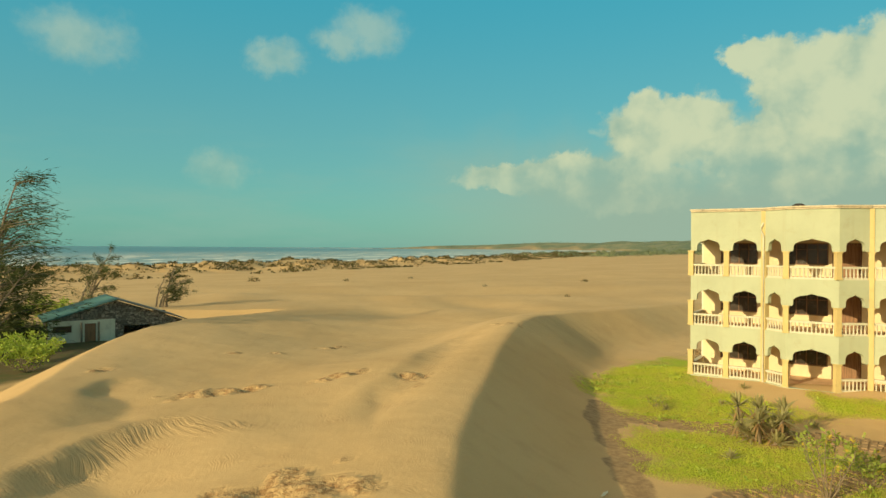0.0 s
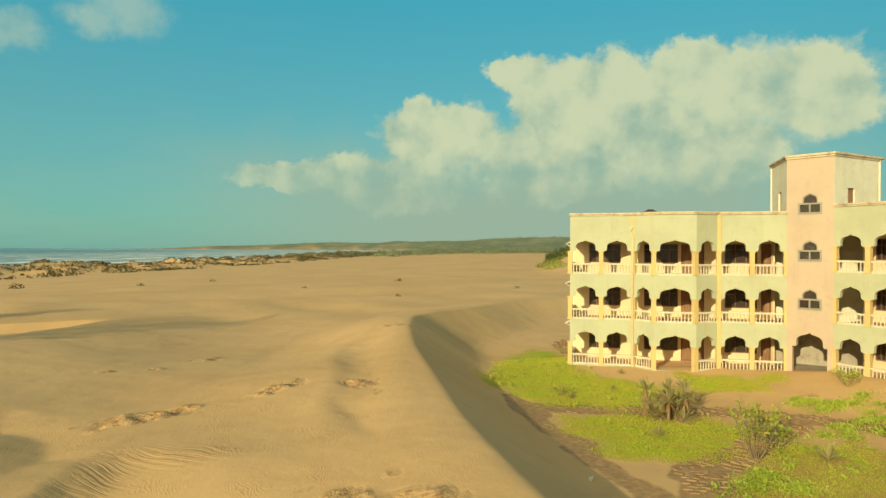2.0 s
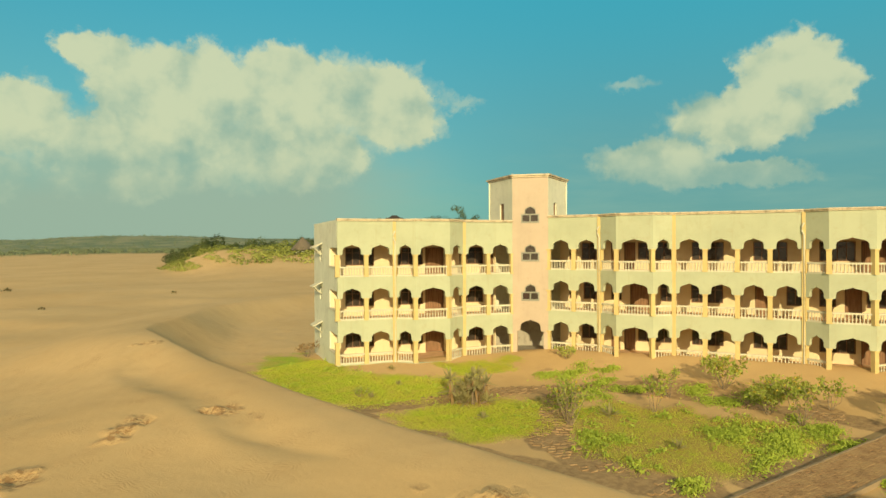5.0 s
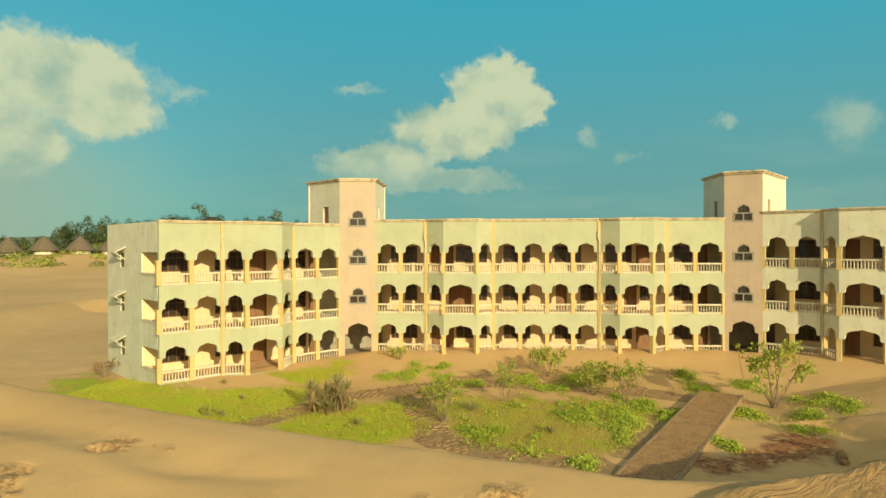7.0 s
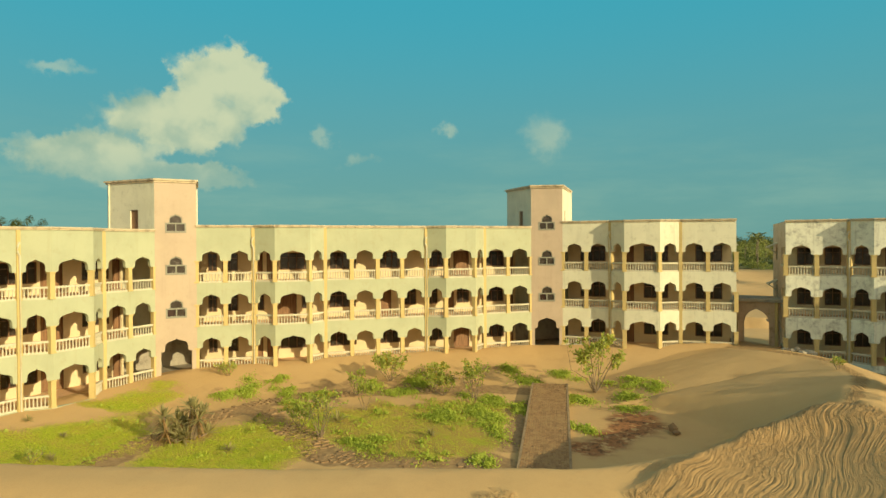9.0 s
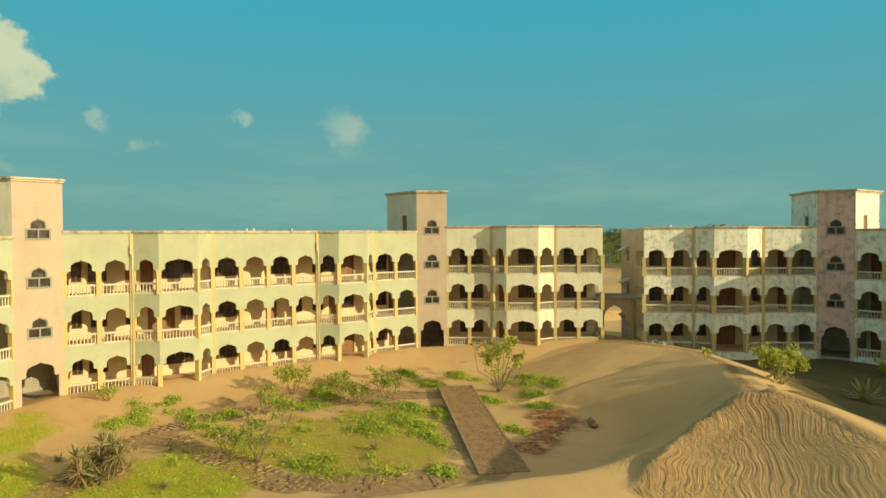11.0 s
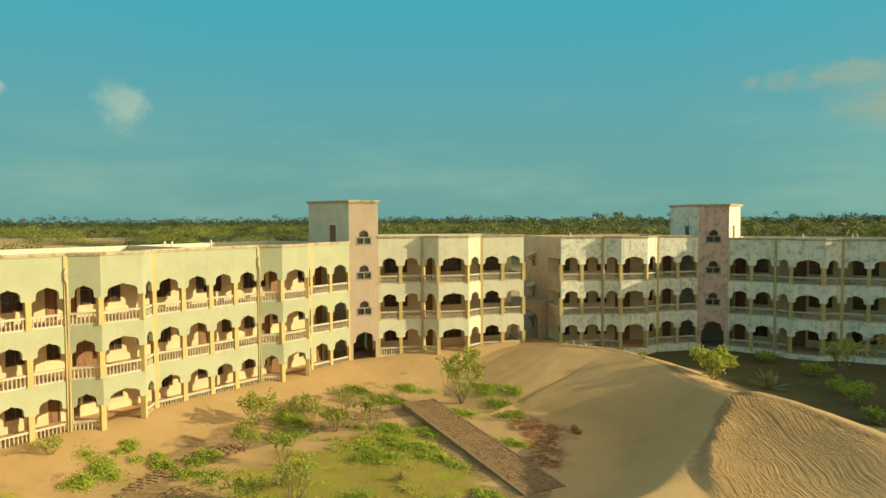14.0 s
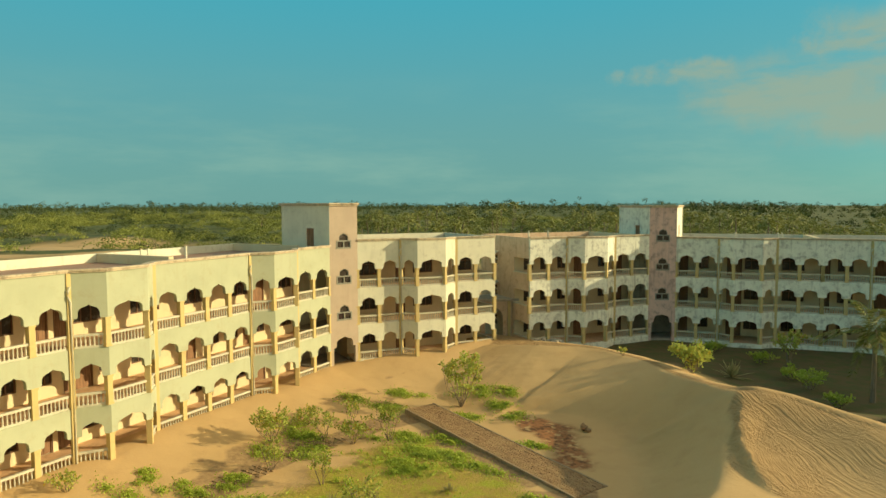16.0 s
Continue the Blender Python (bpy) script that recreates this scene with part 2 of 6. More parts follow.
def slab(bm, pts, z0, z1):
    """A flat plate over a plan outline."""
    lo = [bm.verts.new((x, y, z0)) for x, y in pts]
    hi = [bm.verts.new((x, y, z1)) for x, y in pts]
    bm.faces.new(lo[::-1]), bm.faces.new(hi)
    n = len(pts)
    for i in range(n):
        bm.faces.new((lo[i], lo[(i + 1) % n], hi[(i + 1) % n], hi[i]))


def sheet(bm, M, outline, y0, y1):
    """An upright plate of thickness y0..y1 with an outline in its own x, z."""
    a = [bm.verts.new(M @ Vector((x, y0, z))) for x, z in outline]
    b = [bm.verts.new(M @ Vector((x, y1, z))) for x, z in outline]
    bm.faces.new(a), bm.faces.new(b[::-1])
    n = len(outline)
    for i in range(n):
        bm.faces.new((a[i], a[(i + 1) % n], b[(i + 1) % n], b[i]))


def seg(p, q, z=0.0):
    """Frame of a wall from p to q: x along it, y into the building, z up. Returns it and the length."""
    dx, dy = q[0] - p[0], q[1] - p[1]
    L = math.hypot(dx, dy)
    dx, dy = dx / L, dy / L
    return Matrix(((dx, -dy, 0, p[0]), (dy, dx, 0, p[1]), (0, 0, 1, z), (0, 0, 0, 1))), L


# ---- the terrain ----
def smooth01(t):
    t = np.clip(t, 0, 1)
    return t * t * (3 - 2 * t)


class Wave:
    """Smooth value noise on a lattice, for arrays."""

    def __init__(self, seed):
        self.g = np.random.RandomState(seed).rand(256, 256)

    def at(self, x, y):
        xi, yi = np.floor(x).astype(int), np.floor(y).astype(int)
        fx, fy = smooth01(x - xi), smooth01(y - yi)
        g = self.g
        a, b = g[xi & 255, yi & 255], g[(xi + 1) & 255, yi & 255]
        c, d = g[xi & 255, (yi + 1) & 255], g[(xi + 1) & 255, (yi + 1) & 255]
        return (a + (b - a) * fx) * (1 - fy) + (c + (d - c) * fx) * fy

    def fbm(self, x, y, n=4):
        s, k, t = 0, 0.5, 0
        for i in range(n):
            s, t = s + k * self.at(x * 2 ** i + 17.3 * i, y * 2 ** i + 9.1 * i), t + k
            k *= 0.5
        return s / t


NA, NB = Wave(3), Wave(8)


def polyline(x, y, pts):
    """Distance to a polyline and the third coordinate at the nearest place."""
    best, h = np.full(x.shape, 1e9), np.zeros(x.shape)
    for (ax, ay, az_), (bx, by, bz) in zip(pts[:-1], pts[1:]):
        dx, dy = bx - ax, by - ay
        t = np.clip(((x - ax) * dx + (y - ay) * dy) / (dx * dx + dy * dy), 0, 1)
        d = np.hypot(x - ax - t * dx, y - ay - t * dy)
        near = d < best
        best = np.where(near, d, best)
        h = np.where(near, az_ + (bz - az_) * t, h)
    return best, h


def inside(x, y, pts):
    r = np.zeros(x.shape, bool)
    n = len(pts)
    for i in range(n):
        (ax, ay), (bx, by) = pts[i][:2], pts[(i + 1) % n][:2]
        if ay == by:
            continue
        r ^= ((ay > y) != (by > y)) & (x < (bx - ax) * (y - ay) / (by - ay) + ax)
    return r


def rounded(pts, n=6):
    """A smooth curve through the points."""
    out = []
    P = [np.array(p, float) for p in pts]
    for i in range(len(P) - 1):
        a, b, c, d = P[max(i - 1, 0)], P[i], P[i + 1], P[min(i + 2, len(P) - 1)]
        for k in range(n):
            t = k / n
            out.append(tuple(0.5 * (2 * b + (c - a) * t + (2 * a - 5 * b + 4 * c - d) * t * t + (3 * b - a - 3 * c + d) * t ** 3)))
    return out + [tuple(P[-1])]


# the dune's crest round the courtyard: x, y, height
CREST = rounded([(60, 90, 1.0), (30, 76, 1.8), (17, 64.5, 2.2), (10, 57.5, 2.5), (6.0, 49, 3.0), (3.5, 40, 2.7), (1.7, 30, 2.4), (0.8, 25, 2.3), (0.2, 20, 2.25), (0.0, 16, 2.1), (0.05, 14.2, 1.95), (0.4, 12.2, 1.8),
                 (0.9, 9.8, 1.85), (1.25, 8.2, 1.95), (1.4, 5.8, 2.6), (1.9, 3.2, 3.25), (3.6, 0.8, 2.85), (6.9, -2.2, 2.4), (10.1, -5.2, 2.3), (12.3, -6.5, 2.3), (16.2, -8.0, 2.2), (20.3, -6.8, 2.1), (24.6, -6.9, 1.6)])
SLOPES = [(p[0], p[1], 0.60 if p[0] < 6 or p[1] > 20 else 0.60 - 0.40 * min((p[0] - 6) / 3.5, 1)) for p in CREST]
COURT = CREST + [(27, -9, 1.3), (46, -9, 0.9), (60, 20, 0.9)]
BROW = rounded([(-60, 20, 0.8), (-30, 13, 1.2), (-14, 8.5, 1.9), (-8.5, 6.2, 2.4), (-5.3, 4.1, 2.95), (-3.3, 3.2, 3.1), (-0.6, 2.2, 3.35), (1.5, 1.9, 3.45), (3.4, 0.2, 2.85), (6.6, -2.8, 2.35), (9.9, -5.9, 2.25), (12.3, -7.2, 2.25), (16.5, -8.9, 2.1), (22, -9.4, 1.8)])
WESTEDGE = rounded([(-17, 74, 1.2), (-20, 63, 1.6), (-22.5, 55, 1.8), (-21, 41, 1.8), (-18.4, 31.5, 1.8), (-17.2, 26.5, 1.8), (-17.5, 18, 1.6)])
LOWWEST = WESTEDGE + [(-30, 12, 0), (-75, 20, 0), (-75, 74, 0)]
COURT2 = BROW + [(24.5, -11.5, 1.3), (46, -12, 0.9), (40, -80, 0.6), (-90, -80, 0.6), (-90, 30, 0.6)]
FACE = [(15.8, 42, 0.15), (27.2, 34.5, 0.5), (28.3, 32, 0.75), (30.6, 18.9, 0.95), (33, 5.7, 0.95), (32.3, 3.2, 1.0), (26, -8.7, 1.7)]
SHORE = rounded([(-700, -500, 0), (-400, -60, 0), (-193, 289, 0), (-41, 578, 0), (239, 1300, 0), (560, 2000, 0), (620, 2600, 0), (200, 3100, 0), (-320, 3500, 0), (-200, 3800, 0), (1500, 4400, 0)], 4)
OPEN_SEA = [(3000, 9000, 0), (-9000, 9000, 0), (-9000, -500, 0)]
SEA_Z = -5.0


SCARP_A = rounded([(-13.2, 15.0, 0), (-12.8, 19.0, 0), (-12.4, 21.5, 0), (-12.0, 24.0, 0), (-11.1, 25.9, 0), (-9.7, 25.9, 0), (-8.2, 25.3, 0)])
SCARP_B = rounded([(-15.8, 27.2, 0), (-16.5, 30.4, 0), (-16.3, 32.6, 0), (-15.2, 33.2, 0), (-13.8, 32.4, 0)])
SCARP_C = rounded([(5.7, 52.9, 0), (1.9, 46.4, 0), (-1.2, 40.7, 0), (-2.6, 33.2, 0), (-3.7, 29.0, 0), (-5.0, 25.6, 0)])
SCARPS = [(SCARP_A, 0.72, 7.0, 1.9, 0.6), (SCARP_B, 0.4, 4.0, 1.1, 0.4), (SCARP_C, 0.45, 3.6, 2.6, 0.3)]
NOSE = rounded([(2.2, 5.0, 0.1), (1.3, 7.2, 0.4), (0.55, 9.0, 0.5), (-0.3, 11.0, 0.45), (-1.6, 13.2, 0.05)])
NOSE_BACK = [(-8.5, 11.0, 0), (-7, 3.5, 0), (2.0, 2.6, 0)]
BOWL_END = {id(SCARP_A): [(-4.0, 21.5, 0), (-3.2, 12, 0), (-9, 3.0, 0), (-17, 5, 0)], id(SCARP_B): [(-10.5, 29.5, 0), (-10.5, 24.5, 0), (-14, 22.5, 0)], id(SCARP_C): [(-2.4, 22, 0), (0.0, 26, 0), (1.4, 33, 0), (3.2, 41, 0), (5.4, 49, 0)]}
FOOTWAYS = [([(-11.5, 29.8, 0), (-9.4, 30.7, 0), (-7.0, 31.0, 0), (-5.2, 31.8, 0), (-3.9, 32.2, 0)], 0.7), ([(-4.9, 17.4, 0), (-4.1, 18.4, 0), (-3.0, 18.4, 0), (-2.2, 17.3, 0)], 1.1), ([(-1.8, 31.5, 0), (-0.8, 29.2, 0)], 0.45),
            ([(-9, 47, 0), (-6.5, 49.5, 0)], 0.4), ([(-18.5, 34.5, 0), (-16.5, 34.6, 0)], 0.4), ([(-13, 42, 0), (-10.8, 43, 0)], 0.3), ([(3.2, 48.0, 0), (4.6, 45.6, 0)], 0.3)]


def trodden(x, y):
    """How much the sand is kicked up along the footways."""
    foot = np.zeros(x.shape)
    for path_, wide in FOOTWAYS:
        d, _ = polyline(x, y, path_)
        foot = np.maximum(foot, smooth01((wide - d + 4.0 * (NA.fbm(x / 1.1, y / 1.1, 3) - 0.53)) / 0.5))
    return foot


def terrain(x, y, detail=True):
    dc, hc = polyline(x, y, CREST)
    db, hb = polyline(x, y, BROW)
    in1, in2 = inside(x, y, COURT), inside(x, y, COURT2)
    df, rise = polyline(x, y, FACE)
    hump = NA.fbm(x / 38 + 5, y / 38 + 2, 4) - 0.5
    field = 0.9 + 1.3 * np.exp(-((x + 5) / 12) ** 2 - ((y - 26) / 17) ** 2) + 1.6 * hump * smooth01(np.maximum(dc, 0) / 25)
    far = np.hypot(x, y - 20)
    field = field + 0.85 * (NB.fbm(x / 26 + 0.2 * y / 9, y / 11, 3) - 0.5) * smooth01((far - 30) / 25) * smooth01((280 - far) / 120)
    # the beach falls to the sea, with hummocks along its edge
    ds, _ = polyline(x, y, SHORE)
    sea = inside(x, y, SHORE + OPEN_SEA)
    sd = np.where(sea, -ds, ds)
    far = np.hypot(x, y - 20)
    field = field + smooth01((280 - sd) / 190) * smooth01((far - 75) / 80) * (-3.7 - field * 0.6)
    knoll = np.maximum(NB.fbm(x / 13, y / 13, 3) - 0.44, 0) * 10 * smooth01((sd - 16) / 14) * smooth01((110 - sd) / 50)
    field = np.where(sd < 30, field + (SEA_Z - 3.0 - field) * smooth01((30 - sd) / 60), field) + knoll
    hills = smooth01((far - 1700) / 900) * np.where(sea, 0, 1) * smooth01(ds / 220) * smooth01((y - 900) / 700)
    field = field + hills * (10 + 52 * smooth01((x + 250) / 1300) * NA.fbm(x / 420, y / 420, 4))
    knob = np.exp(-((np.hypot(x, y) - 235) / 45) ** 2) * smooth01((np.degrees(np.arctan2(x, y)) - 25) / 5) * smooth01((75 - np.degrees(np.arctan2(x, y))) / 12)
    field = field + knob * (4.6 + 3.0 * NB.fbm(x / 25, y / 25, 3))
    # scrubland inland rises a little
    east = smooth01((x - 55) / 60) * smooth01((150 - y) / 80)
    field = field + east * (1.0 + 10.0 * np.maximum(NA.fbm(x / 62, y / 62, 3) - 0.45, -0.06))
    dw, hw = polyline(x, y, WESTEDGE)
    inw = inside(x, y, LOWWEST)
    field = np.where(inw, np.maximum(0.25 + 0.3 * hump, hw - 0.42 * np.maximum(dw - 0.4, 0)), field + (hw - field) * np.exp(-(dw / 9) ** 2))
    out = hc + (field - hc) * smooth01(dc / (14.0 - 4.0 * smooth01((y - 28) / 14)))
    floor1 = -0.4 + (rise + 0.4) * np.exp(-(df / 4.5) ** 1.4) + 0.18 * (NB.fbm(x / 3.5, y / 3.5, 3) - 0.5)
    # slip face inside the crest, softened at top and foot
    _, steep = polyline(x, y, SLOPES)
    s1 = hc - steep * np.maximum(dc - 0.25, 0) - 0.02
    z1 = np.maximum(floor1, s1) + 0.22 * (steep / 0.6) ** 2 * np.exp(-np.abs(floor1 - s1) / 0.35)
    z1 = np.minimum(z1, np.maximum(hc, floor1))
    floor2 = 0.15 + 0.2 * (NB.fbm(x / 5, y / 5, 3) - 0.5)
    soft = np.maximum(db - 0.6, 0) + 0.3 * np.minimum(db, 0.6)
    s2 = hb - 0.36 * soft
    z2 = np.maximum(floor2, s2) + 0.35 * np.exp(-np.abs(floor2 - s2) / 0.5)
    z2 = np.minimum(z2, np.maximum(hb, floor2))
    # ridge between the two hollows
    fall = 1.4 + (hb - 1.4) * np.exp(-(db / 4.2) ** 1.7)
    w = np.exp(-(db / 9) ** 2) * smooth01((15 - y) / 5)
    out = out * (1 - w) + (hc + (fall - hc) * smooth01(dc / 1.6)) * w
    # wind-cut scarps and low ridges on the dune's back
    for path_, drop, reach, run, rag in SCARPS:
        d, _ = polyline(x, y, path_)
        end = BOWL_END[id(path_)]
        dn, _ = polyline(x, y, [path_[-1]] + end + [path_[0]])
        side = np.where(inside(x, y, path_ + end), 1.0, 0.0)
        out = out - drop * side * smooth01((d + rag * (NB.fbm(x * 1.1, y * 1.1, 2) - 0.5)) / run) * smooth01(dn / reach)
    dn, lip = polyline(x, y, NOSE)
    dn = np.where(inside(x, y, NOSE + NOSE_BACK), dn, -dn) + 0.35 * (NB.fbm(x * 1.3, y * 1.3, 2) - 0.5)
    out = out + lip * smooth01(dn / 0.6 + 0.5) * np.exp(-np.maximum(dn, 0) / 3.2)
    back = ~in1 & ~in2 & (far < 90)
    roll = NB.fbm(x / 13 + 0.3 * y / 13, y / 24 + 4, 2) - 0.5
    out = out + np.where(back, 1.3 * smooth01(dc / 6) * roll, 0)
    z = np.where(in1, z1, np.where(in2, z2, out))
    foot = trodden(x, y)
    z = z + foot * (0.30 * (NB.fbm(x * 1.5, y * 1.5, 2) - 0.56) + 0.26 * (NA.at(x * 2.2, y * 2.2) - 0.5))
    if detail:
        calm = 1 - smooth01((far - 60) / 60)
        z = z + np.where(in1 & (df < 0), 0, 0.10 * (NA.fbm(x / 2.3, y / 2.3, 3) - 0.5) * calm)
    return z


def lines(lo, hi, step, reach, grow=1.09, cap_lo=0.0, cap_hi=0.0, cap=3.2):
    """Grid lines: even between lo and hi, then widening; no wider than cap before cap_lo and cap_hi."""
    mid = list(np.arange(lo, hi, step))
    up, s = [mid[-1]], step
    while up[-1] < reach:
        s = min(s * grow, cap) if up[-1] < cap_hi else s * grow
        up.append(up[-1] + s)
    dn, s = [mid[0]], step
    while dn[-1] > -reach:
        s = min(s * grow, cap) if dn[-1] > cap_lo else s * grow
        dn.append(dn[-1] - s)
    return np.array(dn[:0:-1] + mid + up[1:])


def zone(x, y, pts, soft=1.2, rag=1.6):
    """How much a point lies inside a patch with a ragged edge, 0 to 1."""
    d, _ = polyline(x, y, [(*p, 0) for p in pts] + [(*pts[0], 0)])
    d = np.where(inside(x, y, pts), d, -d) + rag * (NB.fbm(x / 1.6 + 31, y / 1.6, 4) - 0.5) * 2
    return smooth01(d / soft * 0.5 + 0.5)


LAWNS = [[(19.3, 48.3), (20.6, 52.5), (15.5, 51), (12, 46), (9, 40), (8.7, 35), (10.5, 33.2), (16, 31.2), (19.5, 33), (15.5, 41)],
         [(9.3, 32), (16, 29), (17.5, 26.5), (11.5, 23), (8.5, 24.5), (8, 29)],
         [(10.4, 21.8), (16.4, 24.6), (19.5, 23.5), (20.2, 15), (18.6, 11), (9.2, 14.8), (8.7, 18)],
         [(19, 33.2), (23.5, 31.5), (26, 34), (21, 36.4)]]
SHADED_LAWN2 = [(-60, -2), (-14, -6), (-3, -8.5), (3, -12), (9, -12), (14, -11.5), (20, -13.5), (24, -18), (10, -34), (-12, -44), (-60, -44)]
SHADED_HUTYARD = [(-60, 30), (-30, 31), (-23.6, 39), (-24.2, 46), (-25.0, 52.5), (-27.5, 58), (-40, 66), (-60, 70)]
TRACKS = [[(8.7, 34.2), (12, 32.3), (16.5, 30.2), (20, 27.5), (22.6, 22), (22.6, 14), (21.5, 9.5)], [(20.3, 27), (15.7, 24.9), (9.6, 22.2)], [(11, 23.2), (8.2, 19.2), (7.0, 13.5)]]

LITTER_AND_SHADOWS = [(23.6, 29.5), (24.4, 23), (25.6, 15), (27.8, 8.5), (27.2, 3)]
RED_EARTH = [(7.6, 10.9), (9.2, 10.4), (12, 8.4), (15.6, 6.4), (15.0, 3.6), (11.5, 4.6), (9.8, 6.2), (8.4, 8.6)]
SOIL_EDGES = [[(8.7, 36.5), (8.0, 32), (7.4, 27), (7.0, 22.5), (6.9, 18)], [(10.2, 22.4), (8.6, 18.2), (8.4, 14.6)], [(18.6, 10.6), (15, 11.9), (10, 13.6)], [(21.3, 26), (22.6, 20), (22.2, 12.5)], [(20.5, 8.8), (22.0, 10.3), (24.0, 12.8)]]


def ground_masks(x, y):
    g = np.zeros(x.shape)
    for p in LAWNS:
        g = np.maximum(g, zone(x, y, p))
    # rough ground that is also darkened where the block and trees shade it
    shaded_rough = zone(x, y, SHADED_LAWN2, 2.5, 2.5)
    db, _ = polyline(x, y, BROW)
    shaded_rough = np.maximum(shaded_rough, np.where(inside(x, y, COURT2), smooth01((db - 2.0 + 2.0 * (NB.fbm(x / 2, y / 2, 3) - 0.5)) / 1.6), 0) * smooth01((13 - x) / 5) * smooth01((x + 40) / 10))
    shaded_rough = np.maximum(shaded_rough, zone(x, y, SHADED_HUTYARD, 2.5, 2.5))
    tr = np.zeros(x.shape)
    for p in TRACKS:
        d, _ = polyline(x, y, [(*q, 0) for q in rounded(p)])
        tr = np.maximum(tr, smooth01((1.15 - d + 0.9 * (NB.fbm(x / 1.1, y / 1.1 + 7, 3) - 0.5)) / 0.5))
    for p in SOIL_EDGES:
        d, _ = polyline(x, y, [(*q, 0) for q in rounded(p)])
        tr = np.maximum(tr, 0.9 * smooth01((1.0 - d + 1.5 * (NB.fbm(x / 1.4, y / 1.4 + 3, 4) - 0.5)) / 0.6))
    # streaks along the arcade: litter and small shadows, both painted as brown soil
    d, _ = polyline(x, y, [(*q, 0) for q in rounded(LITTER_AND_SHADOWS)])
    tr = np.maximum(tr, 0.62 * smooth01((1.6 - d + 2.4 * (NB.fbm(x / 1.7, y / 1.0 + 9, 4) - 0.5)) / 1.2) * smooth01((NA.fbm(x / 1.3, y / 2.6, 3) - 0.42) / 0.1))
    red = zone(x, y, RED_EARTH, 0.6, 2.2)
    ds, _ = polyline(x, y, SHORE)
    sea = inside(x, y, SHORE + OPEN_SEA)
    sd = np.where(sea, -ds, ds)
    reach = np.hypot(x, y)
    scrub = smooth01((NB.fbm(x / 48 + 3, y / 48, 4) - 0.675 + 0.27 * smooth01((reach - 130) / 560)) / 0.07) * smooth01((x - 60) / 30) * smooth01((150 + 0.25 * x - y) / 60)
    scrub = np.maximum(scrub, smooth01((reach - 700) / 300) * smooth01((x - 100) / 100) * smooth01((220 - y + 0.3 * x) / 60))
    scrub = np.maximum(scrub, smooth01((-60 - y) / 30) * smooth01((x + 120) / 60))
    scrub = np.maximum(scrub, smooth01((np.hypot(x, y) - 700) / 300) * smooth01((sd - 40 + 34 * smooth01((np.hypot(x, y) - 1300) / 500)) / 40))
    scrub = np.maximum(scrub, smooth01((np.exp(-((np.hypot(x, y) - 250) / 40) ** 2) * smooth01((np.degrees(np.arctan2(x, y)) - 26) / 5) * (0.5 + NB.fbm(x / 12, y / 12, 3)) - 0.5) / 0.2))
    wet = smooth01((14 - sd) / 18)
    return g, np.maximum(tr, 0), red, scrub, wet, shaded_rough


gx, gy = lines(-26, 34, 0.2, 4300, 1.075, -190, 170), lines(-16, 66, 0.2, 4300, 1.075, -60, 520)
X, Y = np.meshgrid(gx, gy)
Z = terrain(X, Y)
nx, ny = len(gx), len(gy)
idx = np.arange(nx * ny).reshape(ny, nx)
quads = np.stack([idx[:-1, :-1], idx[:-1, 1:], idx[1:, 1:], idx[1:, :-1]], -1).reshape(-1, 4)
me = bpy.data.meshes.new("ground")
me.vertices.add(nx * ny)
me.vertices.foreach_set("co", np.stack([X, Y, Z], -1).astype(np.float32).ravel())
me.loops.add(quads.size)
me.loops.foreach_set("vertex_index", quads.astype(np.int32).ravel())
me.polygons.add(len(quads))
me.polygons.foreach_set("loop_start", np.arange(0, quads.size, 4, dtype=np.int32))
me.polygons.foreach_set("use_smooth", np.ones(len(quads), bool))
me.update(calc_edges=True)
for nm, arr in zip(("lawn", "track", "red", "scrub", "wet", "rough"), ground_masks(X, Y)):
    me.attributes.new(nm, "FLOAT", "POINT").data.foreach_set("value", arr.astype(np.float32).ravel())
ridge_m = np.where(~inside(X, Y, COURT) & ~inside(X, Y, COURT2), np.exp(-((polyline(X, Y, CREST)[0] + polyline(X, Y, BROW)[0]) / 9.5) ** 2), 0) * smooth01((14 - Y) / 4)
nsd = np.where(inside(X, Y, NOSE + NOSE_BACK), polyline(X, Y, NOSE)[0], 0)
ridge_m = np.maximum(ridge_m, 0.9 * smooth01(nsd / 0.4) * np.exp(-(nsd / 4.5) ** 2))
scd = polyline(X, Y, SCARP_A)[0]
ridge_m = np.maximum(ridge_m, np.where(inside(X, Y, SCARP_A + BOWL_END[id(SCARP_A)]), np.exp(-((scd - 1.1) / 0.9) ** 2), 0) * 0.24)
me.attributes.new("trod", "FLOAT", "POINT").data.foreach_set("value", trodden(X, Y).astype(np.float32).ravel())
me.attributes.new("rill", "FLOAT", "POINT").data.foreach_set("value", ridge_m.astype(np.float32).ravel())


